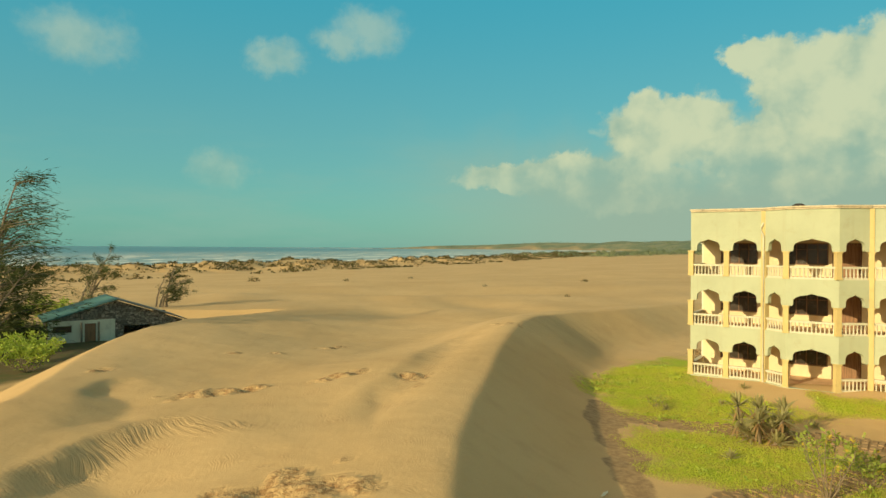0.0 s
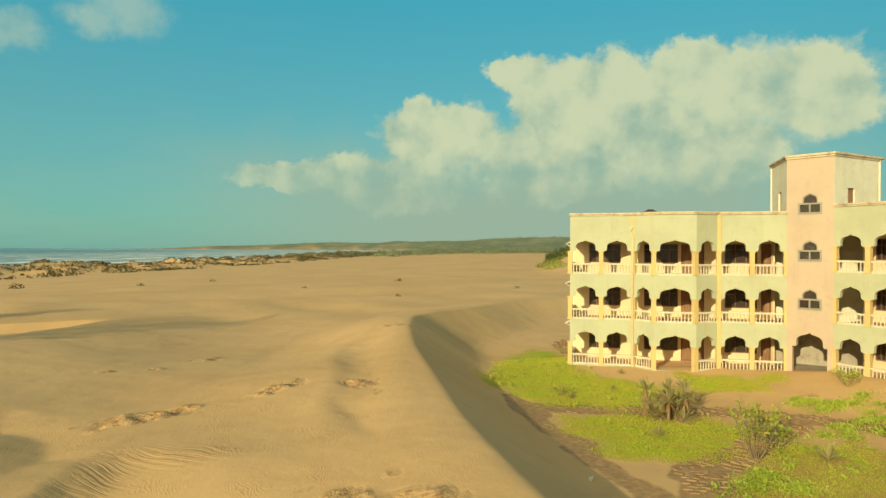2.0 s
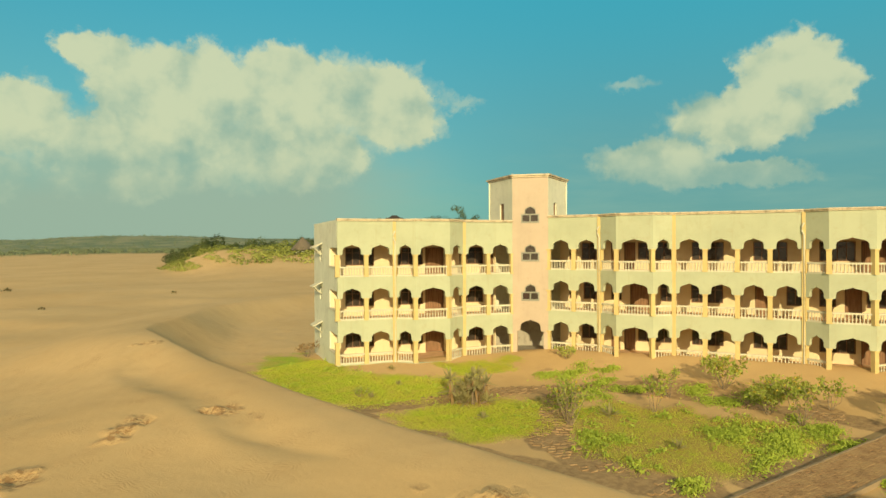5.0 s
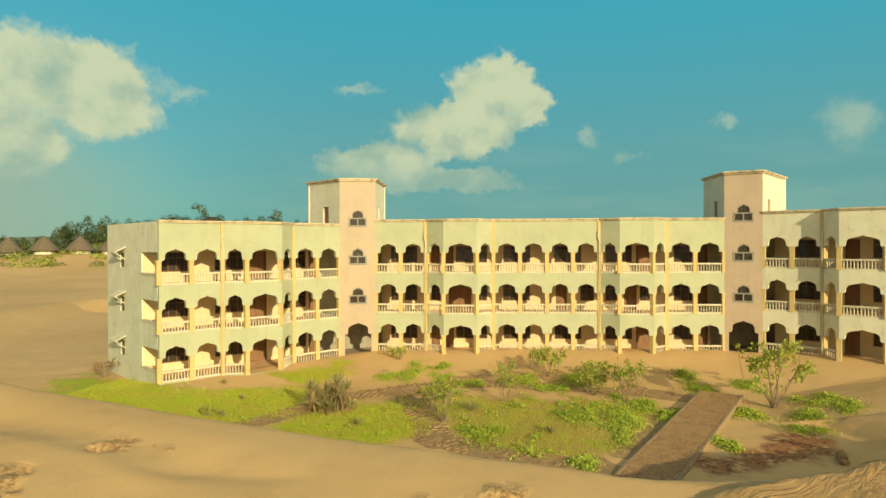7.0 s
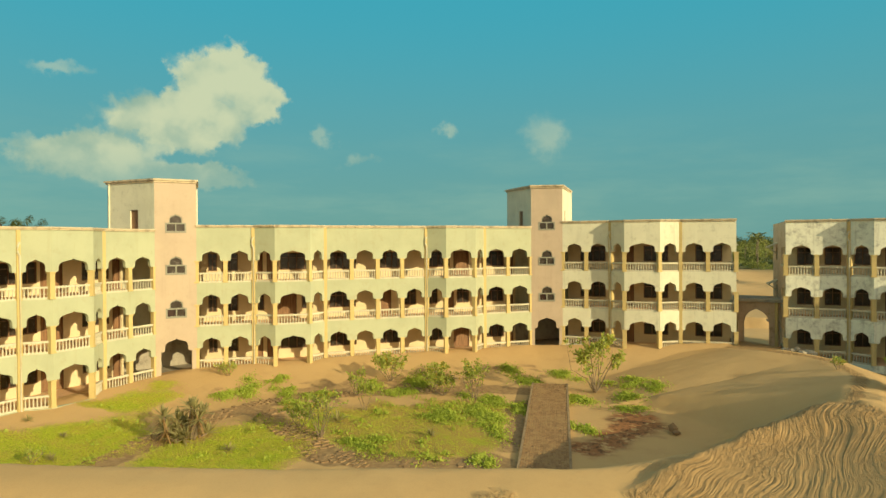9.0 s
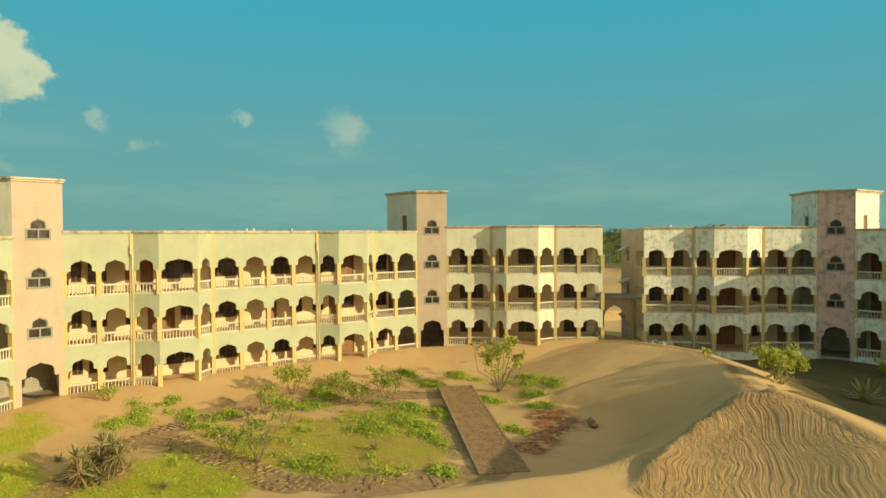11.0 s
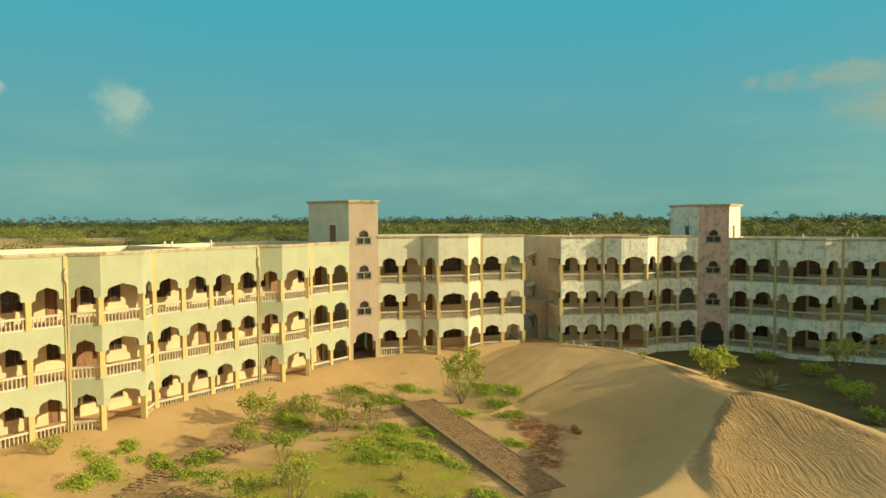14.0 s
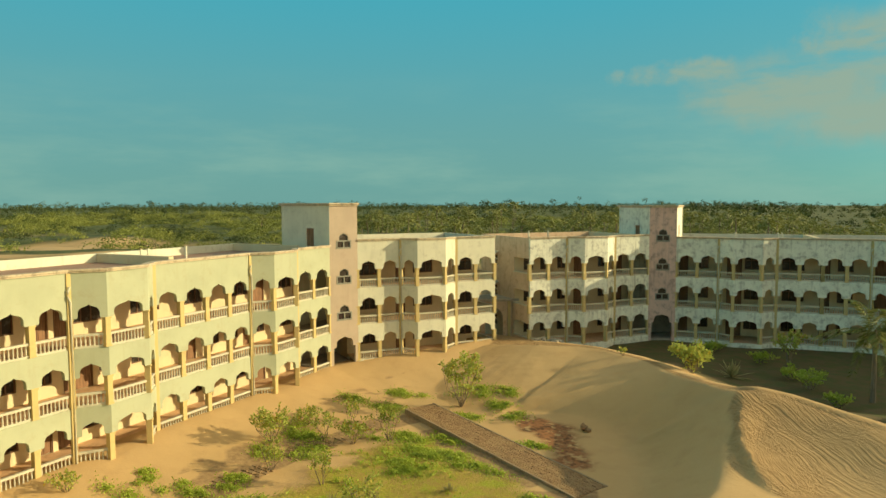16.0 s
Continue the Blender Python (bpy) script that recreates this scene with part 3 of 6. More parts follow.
def sand_material():
    m, N, b, co, pos = material("wind_blown_sand", 0.93)
    at = {k: N.add("ShaderNodeAttribute", attribute_name=k).outputs["Fac"] for k in ("lawn", "track", "red", "scrub", "wet", "rill", "rough", "trod")}
    rl_tone = N.noise(pos, 2.2, 5, 0.65)
    big, mid, fine = N.noise(pos, 0.06, 4, 0.55), N.noise(pos, 0.6, 5, 0.6), N.noise(pos, 26, 3, 0.6)
    c = N.mix(N.ramp(big, 0.3, 0.7), (0.53, 0.35, 0.156), (0.60, 0.408, 0.194))
    c = N.mix(N.math("MULTIPLY", N.ramp(mid, 0.45, 0.8), 0.35), c, (0.41, 0.255, 0.11))
    c = N.mix(N.math("MULTIPLY", N.ramp(fine, 0.4, 0.8), 0.25), c, (0.34, 0.215, 0.10))
    c = N.mix(N.math("MULTIPLY", at["rill"], N.ramp(rl_tone, 0.3, 0.7, 0.6, 1.0)), c, (0.32, 0.20, 0.086))
    soil = N.mix(N.ramp(N.noise(pos, 3.2, 5, 0.65), 0.35, 0.7), (0.25, 0.16, 0.08), (0.40, 0.265, 0.13))
    c = N.mix(N.math("MULTIPLY", at["red"], N.ramp(N.noise(pos, 1.6, 6, 0.7), 0.36, 0.48)), c, N.mix(N.ramp(N.noise(pos, 2.8, 5, 0.7), 0.48, 0.6), (0.32, 0.145, 0.06), (0.13, 0.065, 0.035)))
    gn, gf = N.noise(pos, 0.55, 4, 0.6), N.noise(pos, 7, 5, 0.7)
    grass = N.mix(N.ramp(gn, 0.38, 0.62), (0.48, 0.40, 0.07), (0.36, 0.46, 0.03))
    grass = N.mix(N.ramp(gf, 0.42, 0.72), grass, (0.26, 0.31, 0.03))
    dry_y = N.ramp(N.add("ShaderNodeSeparateXYZ", [pos]).outputs[1], 26.0, 21.0)
    grass = N.mix(N.math("MULTIPLY", dry_y, N.ramp(N.noise(pos, 0.9, 4, 0.6), 0.36, 0.58, 0.35, 1.0)), grass, (0.42, 0.30, 0.08))
    c = N.mix(N.math("MULTIPLY", at["lawn"], N.ramp(N.math("ADD", gf, at["lawn"]), 0.7, 1.05)), c, grass)
    c = N.mix(N.math("MULTIPLY", N.ramp(N.math("ADD", at["track"], N.math("MULTIPLY", gf, 0.5)), 0.5, 0.95), 0.92), c, soil)
    # scrubby soil and grass, with the shade there painted into the dark tones
    shaded_yard = N.mix(N.ramp(N.noise(pos, 0.7, 5, 0.65), 0.4, 0.62), (0.085, 0.068, 0.03), (0.045, 0.07, 0.018))
    c = N.mix(N.math("MULTIPLY", at["rough"], 0.92), c, shaded_yard)
    scr = N.mix(N.ramp(N.noise(pos, 0.25, 6, 0.7), 0.35, 0.65), (0.04, 0.06, 0.016), (0.13, 0.14, 0.04))
    # far scrub fades to a paler grey-green: distance haze put into the colour
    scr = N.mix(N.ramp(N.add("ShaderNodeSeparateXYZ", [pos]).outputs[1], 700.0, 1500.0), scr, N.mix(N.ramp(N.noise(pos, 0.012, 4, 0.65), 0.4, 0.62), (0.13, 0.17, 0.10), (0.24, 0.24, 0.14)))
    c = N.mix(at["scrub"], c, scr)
    c = N.mix(at["wet"], c, (0.27, 0.21, 0.13))
    # wind ripples and rills
    warp = N.vec("ADD", pos, N.vec("MULTIPLY", N.add("ShaderNodeTexNoise", {"Vector": pos, "Scale": 0.45, "Detail": 3.0}).outputs["Color"], (3.5, 3.5, 0)))
    rp = N.add("ShaderNodeTexWave", {"Vector": N.vec("MULTIPLY", warp, (0.8, 0.6, 0)), "Scale": 2.6, "Distortion": 2.5, "Detail": 2.0, "Detail Scale": 1.4}).outputs["Fac"]
    lumps = N.noise(pos, 1.4, 6, 0.62)
    tufts = N.math("MULTIPLY", gf, N.math("MULTIPLY", at["lawn"], 1.6))
    h = N.math("ADD", N.math("ADD", N.math("MULTIPLY", rp, N.ramp(mid, 0.4, 0.75, 0.0, 0.06)), N.math("MULTIPLY", lumps, 0.30)), N.math("ADD", N.math("MULTIPLY", fine, 0.05), tufts))
    flow = N.vec("ADD", pos, N.vec("MULTIPLY", N.add("ShaderNodeTexNoise", {"Vector": pos, "Scale": 0.2, "Detail": 2.0}).outputs["Color"], (2.6, 2.6, 0)))
    u_ = N.vec("DOT_PRODUCT", flow, (0.66, 0.75, 0))
    v_ = N.vec("DOT_PRODUCT", flow, (-0.75, 0.66, 0))
    rl = N.noise(N.add("ShaderNodeCombineXYZ", [N.math("MULTIPLY", u_, 5.6), N.math("MULTIPLY", v_, 0.26), 0.0]).outputs[0], 1.0, 3, 0.58, 0.2)
    pock = N.noise(N.add("ShaderNodeCombineXYZ", [N.math("MULTIPLY", u_, 6.0), N.math("MULTIPLY", v_, 2.2), 2.0]).outputs[0], 1.0, 4, 0.65)
    where = N.ramp(N.noise(pos, 0.38, 3, 0.55), 0.4, 0.6)
    gouge = N.math("ADD", N.math("MULTIPLY", N.ramp(rl, 0.38, 0.62), where), N.math("MULTIPLY", N.ramp(pock, 0.42, 0.62), N.math("SUBTRACT", 1.0, where)))
    h = N.math("ADD", h, N.math("MULTIPLY", N.math("MULTIPLY", gouge, at["rill"]), N.ramp(N.noise(pos, 0.3, 4, 0.6), 0.34, 0.6, 0.3, 1.0)))
    h = N.math("ADD", h, N.math("MULTIPLY", N.math("MULTIPLY", N.noise(pos, 5.5, 4, 0.6), at["trod"]), 1.1))
    # brown spots paint in the shading of the kicked-up lumps
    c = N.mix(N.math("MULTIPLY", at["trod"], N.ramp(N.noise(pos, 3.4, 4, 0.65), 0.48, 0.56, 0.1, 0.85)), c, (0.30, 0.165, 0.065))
    return wire(m, N, b, c, h, 0.55, 0.16)


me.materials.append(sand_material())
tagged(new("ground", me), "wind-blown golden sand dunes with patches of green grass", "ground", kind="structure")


def sea_material():
    m, N, b, co, pos = material("sea_water", 0.25)
    b.inputs["Specular IOR Level"].default_value = 0.3
    shore = N.add("ShaderNodeAttribute", attribute_name="shore").outputs["Fac"]
    n = N.noise(N.vec("MULTIPLY", pos, (0.02, 0.02, 0)), 1.0, 6, 0.65)
    band = N.math("SINE", N.math("ADD", N.math("MULTIPLY", shore, 0.085), N.math("MULTIPLY", n, 7.0)))
    fo = N.math("MULTIPLY", N.ramp(band, 0.2, 0.75), N.math("MULTIPLY", N.ramp(shore, 900, 120), N.ramp(N.noise(N.vec("MULTIPLY", pos, (0.05, 0.05, 0)), 1.0, 4, 0.7), 0.30, 0.52)))
    c = N.mix(N.ramp(shore, 30, 900), (0.22, 0.27, 0.24), (0.11, 0.18, 0.19))
    c = N.mix(fo, c, (0.78, 0.78, 0.70))
    return wire(m, N, b, c, N.noise(N.vec("MULTIPLY", pos, (0.25, 0.25, 0)), 1.0, 5, 0.65), 0.5, 0.6, N.ramp(fo, 0, 1, 0.28, 0.9))


sx, sy = lines(-420, 60, 8, 4700, 1.12), lines(60, 560, 8, 4700, 1.12)
SX, SY = np.meshgrid(sx, sy)
sidx = np.arange(SX.size).reshape(SX.shape)
sq = np.stack([sidx[:-1, :-1], sidx[:-1, 1:], sidx[1:, 1:], sidx[1:, :-1]], -1).reshape(-1, 4)
sdist, _ = polyline(SX, SY, SHORE)
s_in = inside(SX, SY, SHORE + OPEN_SEA)
sq = sq[(s_in | (sdist < 40)).ravel()[sq].all(axis=1)]
swell = SEA_Z + np.where(s_in, 0.35 * np.sin(sdist * 0.16 + 9 * NA.fbm(SX / 90, SY / 90, 3)) * smooth01(sdist / 40) * smooth01((500 - sdist) / 200), 0)
sme = bpy.data.meshes.new("sea")
sme.from_pydata(np.stack([SX, SY, swell], -1).reshape(-1, 3).tolist(), [], sq.tolist())
sme.polygons.foreach_set("use_smooth", [True] * len(sme.polygons))
sme.attributes.new("shore", "FLOAT", "POINT").data.foreach_set("value", np.where(s_in, sdist, 0).astype(np.float32).ravel())
sme.materials.append(sea_material())
tagged(new("water", sme), "grey-green sea with white breakers along the beach", "sea", kind="structure")

# ---- the hotel blocks ----
FLOORS, TOP = (0.6, 3.73, 6.86), 11.05    # floor levels and roof edge of the middle wing
SPRING, APEX, RAIL, DEPTH, VER, THICK = 1.58, 2.32, 0.74, 10.5, 3.15, 0.24
ARCH_HEAD = [(1, 0.14), (1, 0.36), (0.965, 0.52), (0.87, 0.65), (0.71, 0.745), (0.51, 0.81), (0.30, 0.86), (0.14, 0.91), (0.05, 0.96), (0, 1)]


def arch_curve(cx, w, zs, za):
    """An ogee arch head, set in from its columns by a flat shoulder, from left to right."""
    a, h = w / 2 - min(0.25, 0.16 * w), za - zs
    left = [(cx - w / 2, zs), (cx - a - 0.06, zs), (cx - a - 0.015, zs + 0.05 * h)] + [(cx - x * a, zs + y * h) for x, y in ARCH_HEAD]
    return left + [(2 * cx - x, z) for x, z in left[-2::-1]]


def baluster_mesh():
    bm = bmesh.new()
    rings = [(0.055, 0), (0.055, 0.05), (0.032, 0.08), (0.052, 0.22), (0.03, 0.42), (0.05, 0.46), (0.05, 0.52)]
    last = None
    for r, z in rings:
        ring = [bm.verts.new((r * math.cos(k * math.pi / 3), r * math.sin(k * math.pi / 3), z)) for k in range(6)]
        if last:
            for k in range(6):
                bm.faces.new((last[k], last[(k + 1) % 6], ring[(k + 1) % 6], ring[k]))
        last = ring
    return mesh_of("baluster", bm, BALUSTER, True)


BAL = baluster_mesh()


def balustrade(owner, M, x0, x1, z):
    """Rail between two columns, with its row of balusters."""
    bm = bmesh.new()
    box(bm, M, x0, x1, 0.05, 0.21, z + 0.62, z + RAIL)
    box(bm, M, x0, x1, 0.06, 0.20, z + 0.0, z + 0.11)
    rail = part("balustrade", bm, BALUSTER, owner)
    n = max(3, round((x1 - x0) / 0.205))
    for i in range(n):
        b = new("baluster", BAL)
        b.parent = rail
        b.matrix_basis = M @ Matrix.Translation((x0 + (i + 0.5) * (x1 - x0) / n, 0.13, z + 0.11))


def column(owner, M, x, z0, z1, mat, w=0.30):
    bm = bmesh.new()
    box(bm, M, x - w / 2, x + w / 2, -0.015, 0.29, z0, z1)
    box(bm, M, x - w / 2 - 0.035, x + w / 2 + 0.035, -0.05, 0.32, z1 - 0.09, z1 - 0.001)
    box(bm, M, x - w / 2 - 0.03, x + w / 2 + 0.03, -0.045, 0.315, z0, z0 + 0.1)
    part("column", bm, mat, owner)


def arcade(owner, p, q, z, ztop, arches, mat, trim, rail=True, ends=(True, True)):
    """One storey of an arcade from p to q: spandrel wall with its arches, columns and balustrades."""
    M, L = seg(p, q)
    cw = 0.30
    n = len(arches)
    span = (L - cw * n) / sum(arches)
    x, cols, line = cw / 2, [0.0], [(0, z + SPRING)]
    for a in arches:
        w = span * a
        pts = arch_curve(x + w / 2, w + 0.04, z + SPRING, z + APEX)
        line += pts
        if rail:
            balustrade(owner, M, x, x + w, z)
        x += w + cw
        cols.append(x - cw / 2)
    line += [(L, z + SPRING), (L, ztop), (0, ztop)]
    bm = bmesh.new()
    sheet(bm, M, line, 0.0, THICK)
    part("arcade_wall", bm, mat, owner)
    for i, c in enumerate(cols):
        if (i == 0 and not ends[0]) or (i == n and not ends[1]):
            continue
        column(owner, M, c, z, z + SPRING + 0.002, trim)


def grid_wall(bm, M, xs, zs, solid, y0, y1):
    """One connected plate on a grid of x and z lines; solid(i, j) tells which cells are filled."""
    made = {}

    def v(i, j, k):
        if (i, j, k) not in made:
            made[i, j, k] = bm.verts.new(M @ Vector((xs[i], y1 if k else y0, zs[j])))
        return made[i, j, k]

    nx_, nz_ = len(xs) - 1, len(zs) - 1
    full = lambda i, j: 0 <= i < nx_ and 0 <= j < nz_ and solid(i, j)
    for i in range(nx_):
        for j in range(nz_):
            if not full(i, j):
                continue
            bm.faces.new((v(i, j, 0), v(i + 1, j, 0), v(i + 1, j + 1, 0), v(i, j + 1, 0)))
            bm.faces.new((v(i, j, 1), v(i, j + 1, 1), v(i + 1, j + 1, 1), v(i + 1, j, 1)))
            for (di, dj), (a, b) in (((-1, 0), ((i, j), (i, j + 1))), ((1, 0), ((i + 1, j), (i + 1, j + 1))), ((0, -1), ((i, j), (i + 1, j))), ((0, 1), ((i, j + 1), (i + 1, j + 1)))):
                if not full(i + di, j + dj):
                    bm.faces.new((v(*a, 0), v(*b, 0), v(*b, 1), v(*a, 1)))


def wall_with_holes(bm, M, x0, x1, z0, z1, y0, y1, holes):
    """A connected wall round its openings (x0, x1, z0, z1)."""
    xs = sorted({x0, x1, *(h[0] for h in holes), *(h[1] for h in holes)})
    zs = sorted({z0, z1, *(h[2] for h in holes), *(h[3] for h in holes)})

    def solid(i, j):
        cx, cz = (xs[i] + xs[i + 1]) / 2, (zs[j] + zs[j + 1]) / 2
        return not any(a < cx < b and c < cz < d for a, b, c, d in holes)

    grid_wall(bm, M, xs, zs, solid, y0, y1)


def window(owner, M, x0, x1, z0, z1, y):
    """Brown timber window with dark panes, set into a wall at depth y."""
    f = 0.07
    n = max(2, round((x1 - x0) / 0.6))
    bays = [(x0 + (x1 - x0) * i / n + (f if i == 0 else 0.03), x0 + (x1 - x0) * (i + 1) / n - (f if i == n - 1 else 0.03)) for i in range(n)]
    bm = bmesh.new()
    wall_with_holes(bm, M, x0, x1, z0, z1, y - 0.05, y + 0.06, [h for a, b in bays for h in ((a, b, z0 + f, z1 - 0.42), (a, b, z1 - 0.37, z1 - f))])
    w = part("window", bm, FRAMEWOOD, owner, "brown timber window frame")
    for a, b in bays:
        bm = bmesh.new()
        box(bm, M, a - 0.01, b + 0.01, y, y + 0.012, z0 + f - 0.01, z1 - f + 0.01)
        part("pane", bm, GLASS, w)


def door(owner, M, x0, x1, z0, z1, y):
    bm = bmesh.new()
    box(bm, M, x0, x0 + 0.08, y - 0.06, y + 0.08, z0, z1)
    box(bm, M, x1 - 0.08, x1, y - 0.06, y + 0.08, z0, z1)
    box(bm, M, x0 + 0.08, x1 - 0.08, y - 0.06, y + 0.08, z1 - 0.08, z1)
    f = part("door_frame", bm, FRAMEWOOD, owner)
    bm = bmesh.new()
    box(bm, M, x0 + 0.085, x1 - 0.085, y + 0.0, y + 0.05, z0 + 0.01, z1 - 0.085)
    for k in range(3):
        h = (z1 - z0 - 0.4) / 3
        box(bm, M, x0 + 0.2, x1 - 0.2, y - 0.02, y + 0.0, z0 + 0.15 + k * (h + 0.03), z0 + 0.12 + k * (h + 0.03) + h)
    part("door", bm, BROWN, f, "brown panelled timber door")


# what opens from each unit's verandah: window or door, and its ends along the front
ROOMS_A = (("w", 1.2, 3.44), ("w", 5.07, 7.4), ("d", 7.6, 9.15), ("w", 10.5, 12.6), ("d", 12.85, 13.5))
ROOMS_B = (("w", 0.75, 1.4), ("w", 1.77, 2.94), ("d", 4.1, 4.8), ("d", 5.1, 5.95), ("w", 6.14, 8.7), ("w", 10.05, 12.24))
ROOMS_BM = (("w", 0.75, 1.4), ("w", 1.9, 2.95), ("w", 4.1, 4.9), ("d", 5.55, 7.4), ("w", 7.8, 8.7), ("w", 10.0, 12.2))
ROOMS_B2 = (("w", 0.9, 3.06), ("w", 5.0, 7.14), ("d", 7.45, 8.9), ("w", 10.45, 12.25), ("d", 12.4, 13.15))
ROOMS_B2M = (("d", 1.0, 1.9), ("w", 3.0, 4.1), ("w", 5.0, 6.0), ("d", 6.5, 7.5), ("w", 7.75, 8.9), ("w", 10.45, 12.2), ("d", 12.4, 13.15))
ROOMS_C = (("w", 1.1, 3.26), ("d", 4.7, 5.65), ("w", 6.45, 8.45), ("w", 10.6, 12.69))
ROOMS_D = (("w", 1.1, 2.2), ("w", 3.0, 4.1), ("w", 5.0, 6.1), ("d", 7.0, 8.6), ("w", 10.0, 11.1), ("d", 12.2, 13.1))
# the first door here is added brown for a plain stretch of shaded wall
ROOMS_E = (("d", 0.3, 1.2), ("w", 1.84, 3.22), ("d", 4.99, 6.45), ("w", 6.68, 8.6), ("w", 10.2, 12.2))


def wing(owner, p, q, s, lift, mat, side, left_end=False, right_end=False, rooms=ROOMS_A, middle=None):
    """One unit of a block: two arches, a canted bay, two arches; three storeys, roof and back wall.
    s: the places of the bay's corners along the front."""
    inner = INNER
    M, L = seg(p, q)
    to = lambda u, v: tuple((M @ Vector((u, v, 0)))[:2])
    front = [(0, 0), (s[0], 0), (s[1], -1.02), (s[2], -1.02), (s[3], 0), (L, 0)]
    P = [to(*f) for f in front]
    layout = ((1, 1), (1,), (1,), (1,), (1, 1))
    u0, u1 = (0.21 if left_end else 0.0), (L - 0.21 if right_end else L)
    for fl, base in enumerate(FLOORS):
        z = base + lift
        ztop = (FLOORS[fl + 1] + lift) if fl < 2 else TOP + lift - 0.1
        for i in range(5):
            arcade(owner, P[i], P[i + 1], z, ztop, layout[i], mat, YELLOW, rail=not (fl == 0 and i == 2), ends=(True, i == 4))
        # back wall of the verandah with its windows and doors
        opens = middle if middle and fl == 1 else rooms
        holes = [(a, b, z + (0.72 if kind == "w" else 0.0), z + 2.08) for kind, a, b in opens]
        bm = bmesh.new()
        wall_with_holes(bm, M, 0.1, L - 0.1, z, z + 2.93, VER, VER + 0.2, holes)
        part("verandah_wall", bm, inner, owner)
        for (kind, a, b), (a_, b_, c, d) in zip(opens, holes):
            (window if kind == "w" else door)(owner, M, a_, b_, c, d, VER + 0.1)
        # floor plate with a red-brown finish and painted soffit
        bm = bmesh.new()
        plate = [to(min(max(u, u0), u1), v + 0.02 if v == 0 else v + 0.03) for u, v in front] + [to(u1, DEPTH - 0.1), to(u0, DEPTH - 0.1)]
        slab(bm, plate, z - 0.2, z - 0.012)
        part("floor_slab", bm, inner, owner)
        bm = bmesh.new()
        slab(bm, [to(min(max(u, u0), u1), v + 0.25) for u, v in front] + [to(u1, VER), to(u0, VER)], z - 0.012, z - 0.002)
        part("floor_finish", bm, FLOOR, owner)
    # plinth
    for i in range(5):
        Mi, Li = seg(P[i], P[i + 1])
        bm = bmesh.new()
        box(bm, Mi, -0.03, Li + 0.03, -0.06, 0.3, -1.6, FLOORS[0] + lift - 0.002)
        part("plinth", bm, mat, owner)
    # roof, cornice, pilasters
    bm = bmesh.new()
    slab(bm, [to(min(max(u, u0), u1), v + 0.1) for u, v in front] + [to(u1, DEPTH - 0.1), to(u0, DEPTH - 0.1)], TOP + lift - 0.95, TOP + lift - 0.72)
    part("roof", bm, ROOF, owner)
    for i in range(5):
        Mi, Li = seg(P[i], P[i + 1])
        bm = bmesh.new()
        box(bm, Mi, -0.04, Li + 0.04, -0.13, 0.34, TOP + lift - 0.1, TOP + lift - 0.01)
        box(bm, Mi, -0.02, Li + 0.02, -0.075, 0.0, TOP + lift - 0.19, TOP + lift - 0.1)
        part("cornice", bm, CORNICE, owner)
    for u in (s[0], s[3]):
        bm = bmesh.new()
        box(bm, M, u - 0.13, u + 0.13, -0.07, 0.1, FLOORS[0] + lift - 0.3, TOP + lift - 0.2)
        part("pilaster", bm, YELLOW, owner)
    bm = bmesh.new()
    pz = TOP + lift - 1.6
    pipe(bm, [to(s[0], -0.10) + (TOP + lift - 0.9,), to(s[0] - 0.12, -0.13) + (pz + 0.45,), to(s[0] - 0.12, -0.13) + (pz + 0.15,), to(s[0], -0.13) + (pz - 0.1,), to(s[0], -0.13) + (FLOORS[0] + lift - 0.4,)], 0.06)
    part("downpipe", bm, BALUSTER, owner)
    # rear wall and parapet
    bm = bmesh.new()
    box(bm, M, 0, L, DEPTH - 0.2, DEPTH, -1.6, TOP + lift - 0.1)
    part("rear_wall", bm, side, owner)
    for e, flag, sgn in ((0.0, left_end, 1), (L, right_end, -1)):
        x0, x1 = (e, e + 0.2 * sgn) if sgn > 0 else (e - 0.2, e)
        bm = bmesh.new()
        if not flag:
            box(bm, M, x0, x1, VER, DEPTH - 0.2, -1.6, TOP + lift - 0.1)
            part("party_wall", bm, inner, owner)
            continue
        # end wall with open verandah sides and small windows under sloping hoods
        Me, Le = (seg(to(0, DEPTH - 0.2), to(0, 0.3)) if sgn > 0 else seg(to(L, 0.3), to(L, DEPTH - 0.2)))
        flip = (lambda a, b: (Le + 0.3 - b, Le + 0.3 - a)) if sgn > 0 else (lambda a, b: (a - 0.3, b - 0.3))
        gaps = []
        for base in FLOORS:
            z = base + lift
            gaps += [(*flip(0.3, VER + 0.05), z + 0.62, z + 2.1), (*flip(6.7, 7.6), z + 1.0, z + 2.05)]
        wall_with_holes(bm, Me, 0, Le, -1.6, TOP + lift - 0.1, 0, 0.2, gaps)
        part("end_wall", bm, side, owner)
        for base in FLOORS:
            z = base + lift
            bm = bmesh.new()
            box(bm, M, *((x0 - 0.06, x1) if sgn > 0 else (x0, x1 + 0.06)), 0.30, VER + 0.05, z + 0.62, z + 0.74)
            part("rail", bm, BALUSTER, owner)
            # hood: a sloping slab on two brackets
            bm = bmesh.new()
            o = -sgn
            xs = e
            a = [(xs, z + 2.5), (xs + o * 0.75, z + 2.12), (xs + o * 0.75, z + 2.04), (xs, z + 2.4)]
            va = [bm.verts.new(M @ Vector((x, 6.4, zz_))) for x, zz_ in a]
            vb = [bm.verts.new(M @ Vector((x, 7.9, zz_))) for x, zz_ in a]
            bm.faces.new(va), bm.faces.new(vb[::-1])
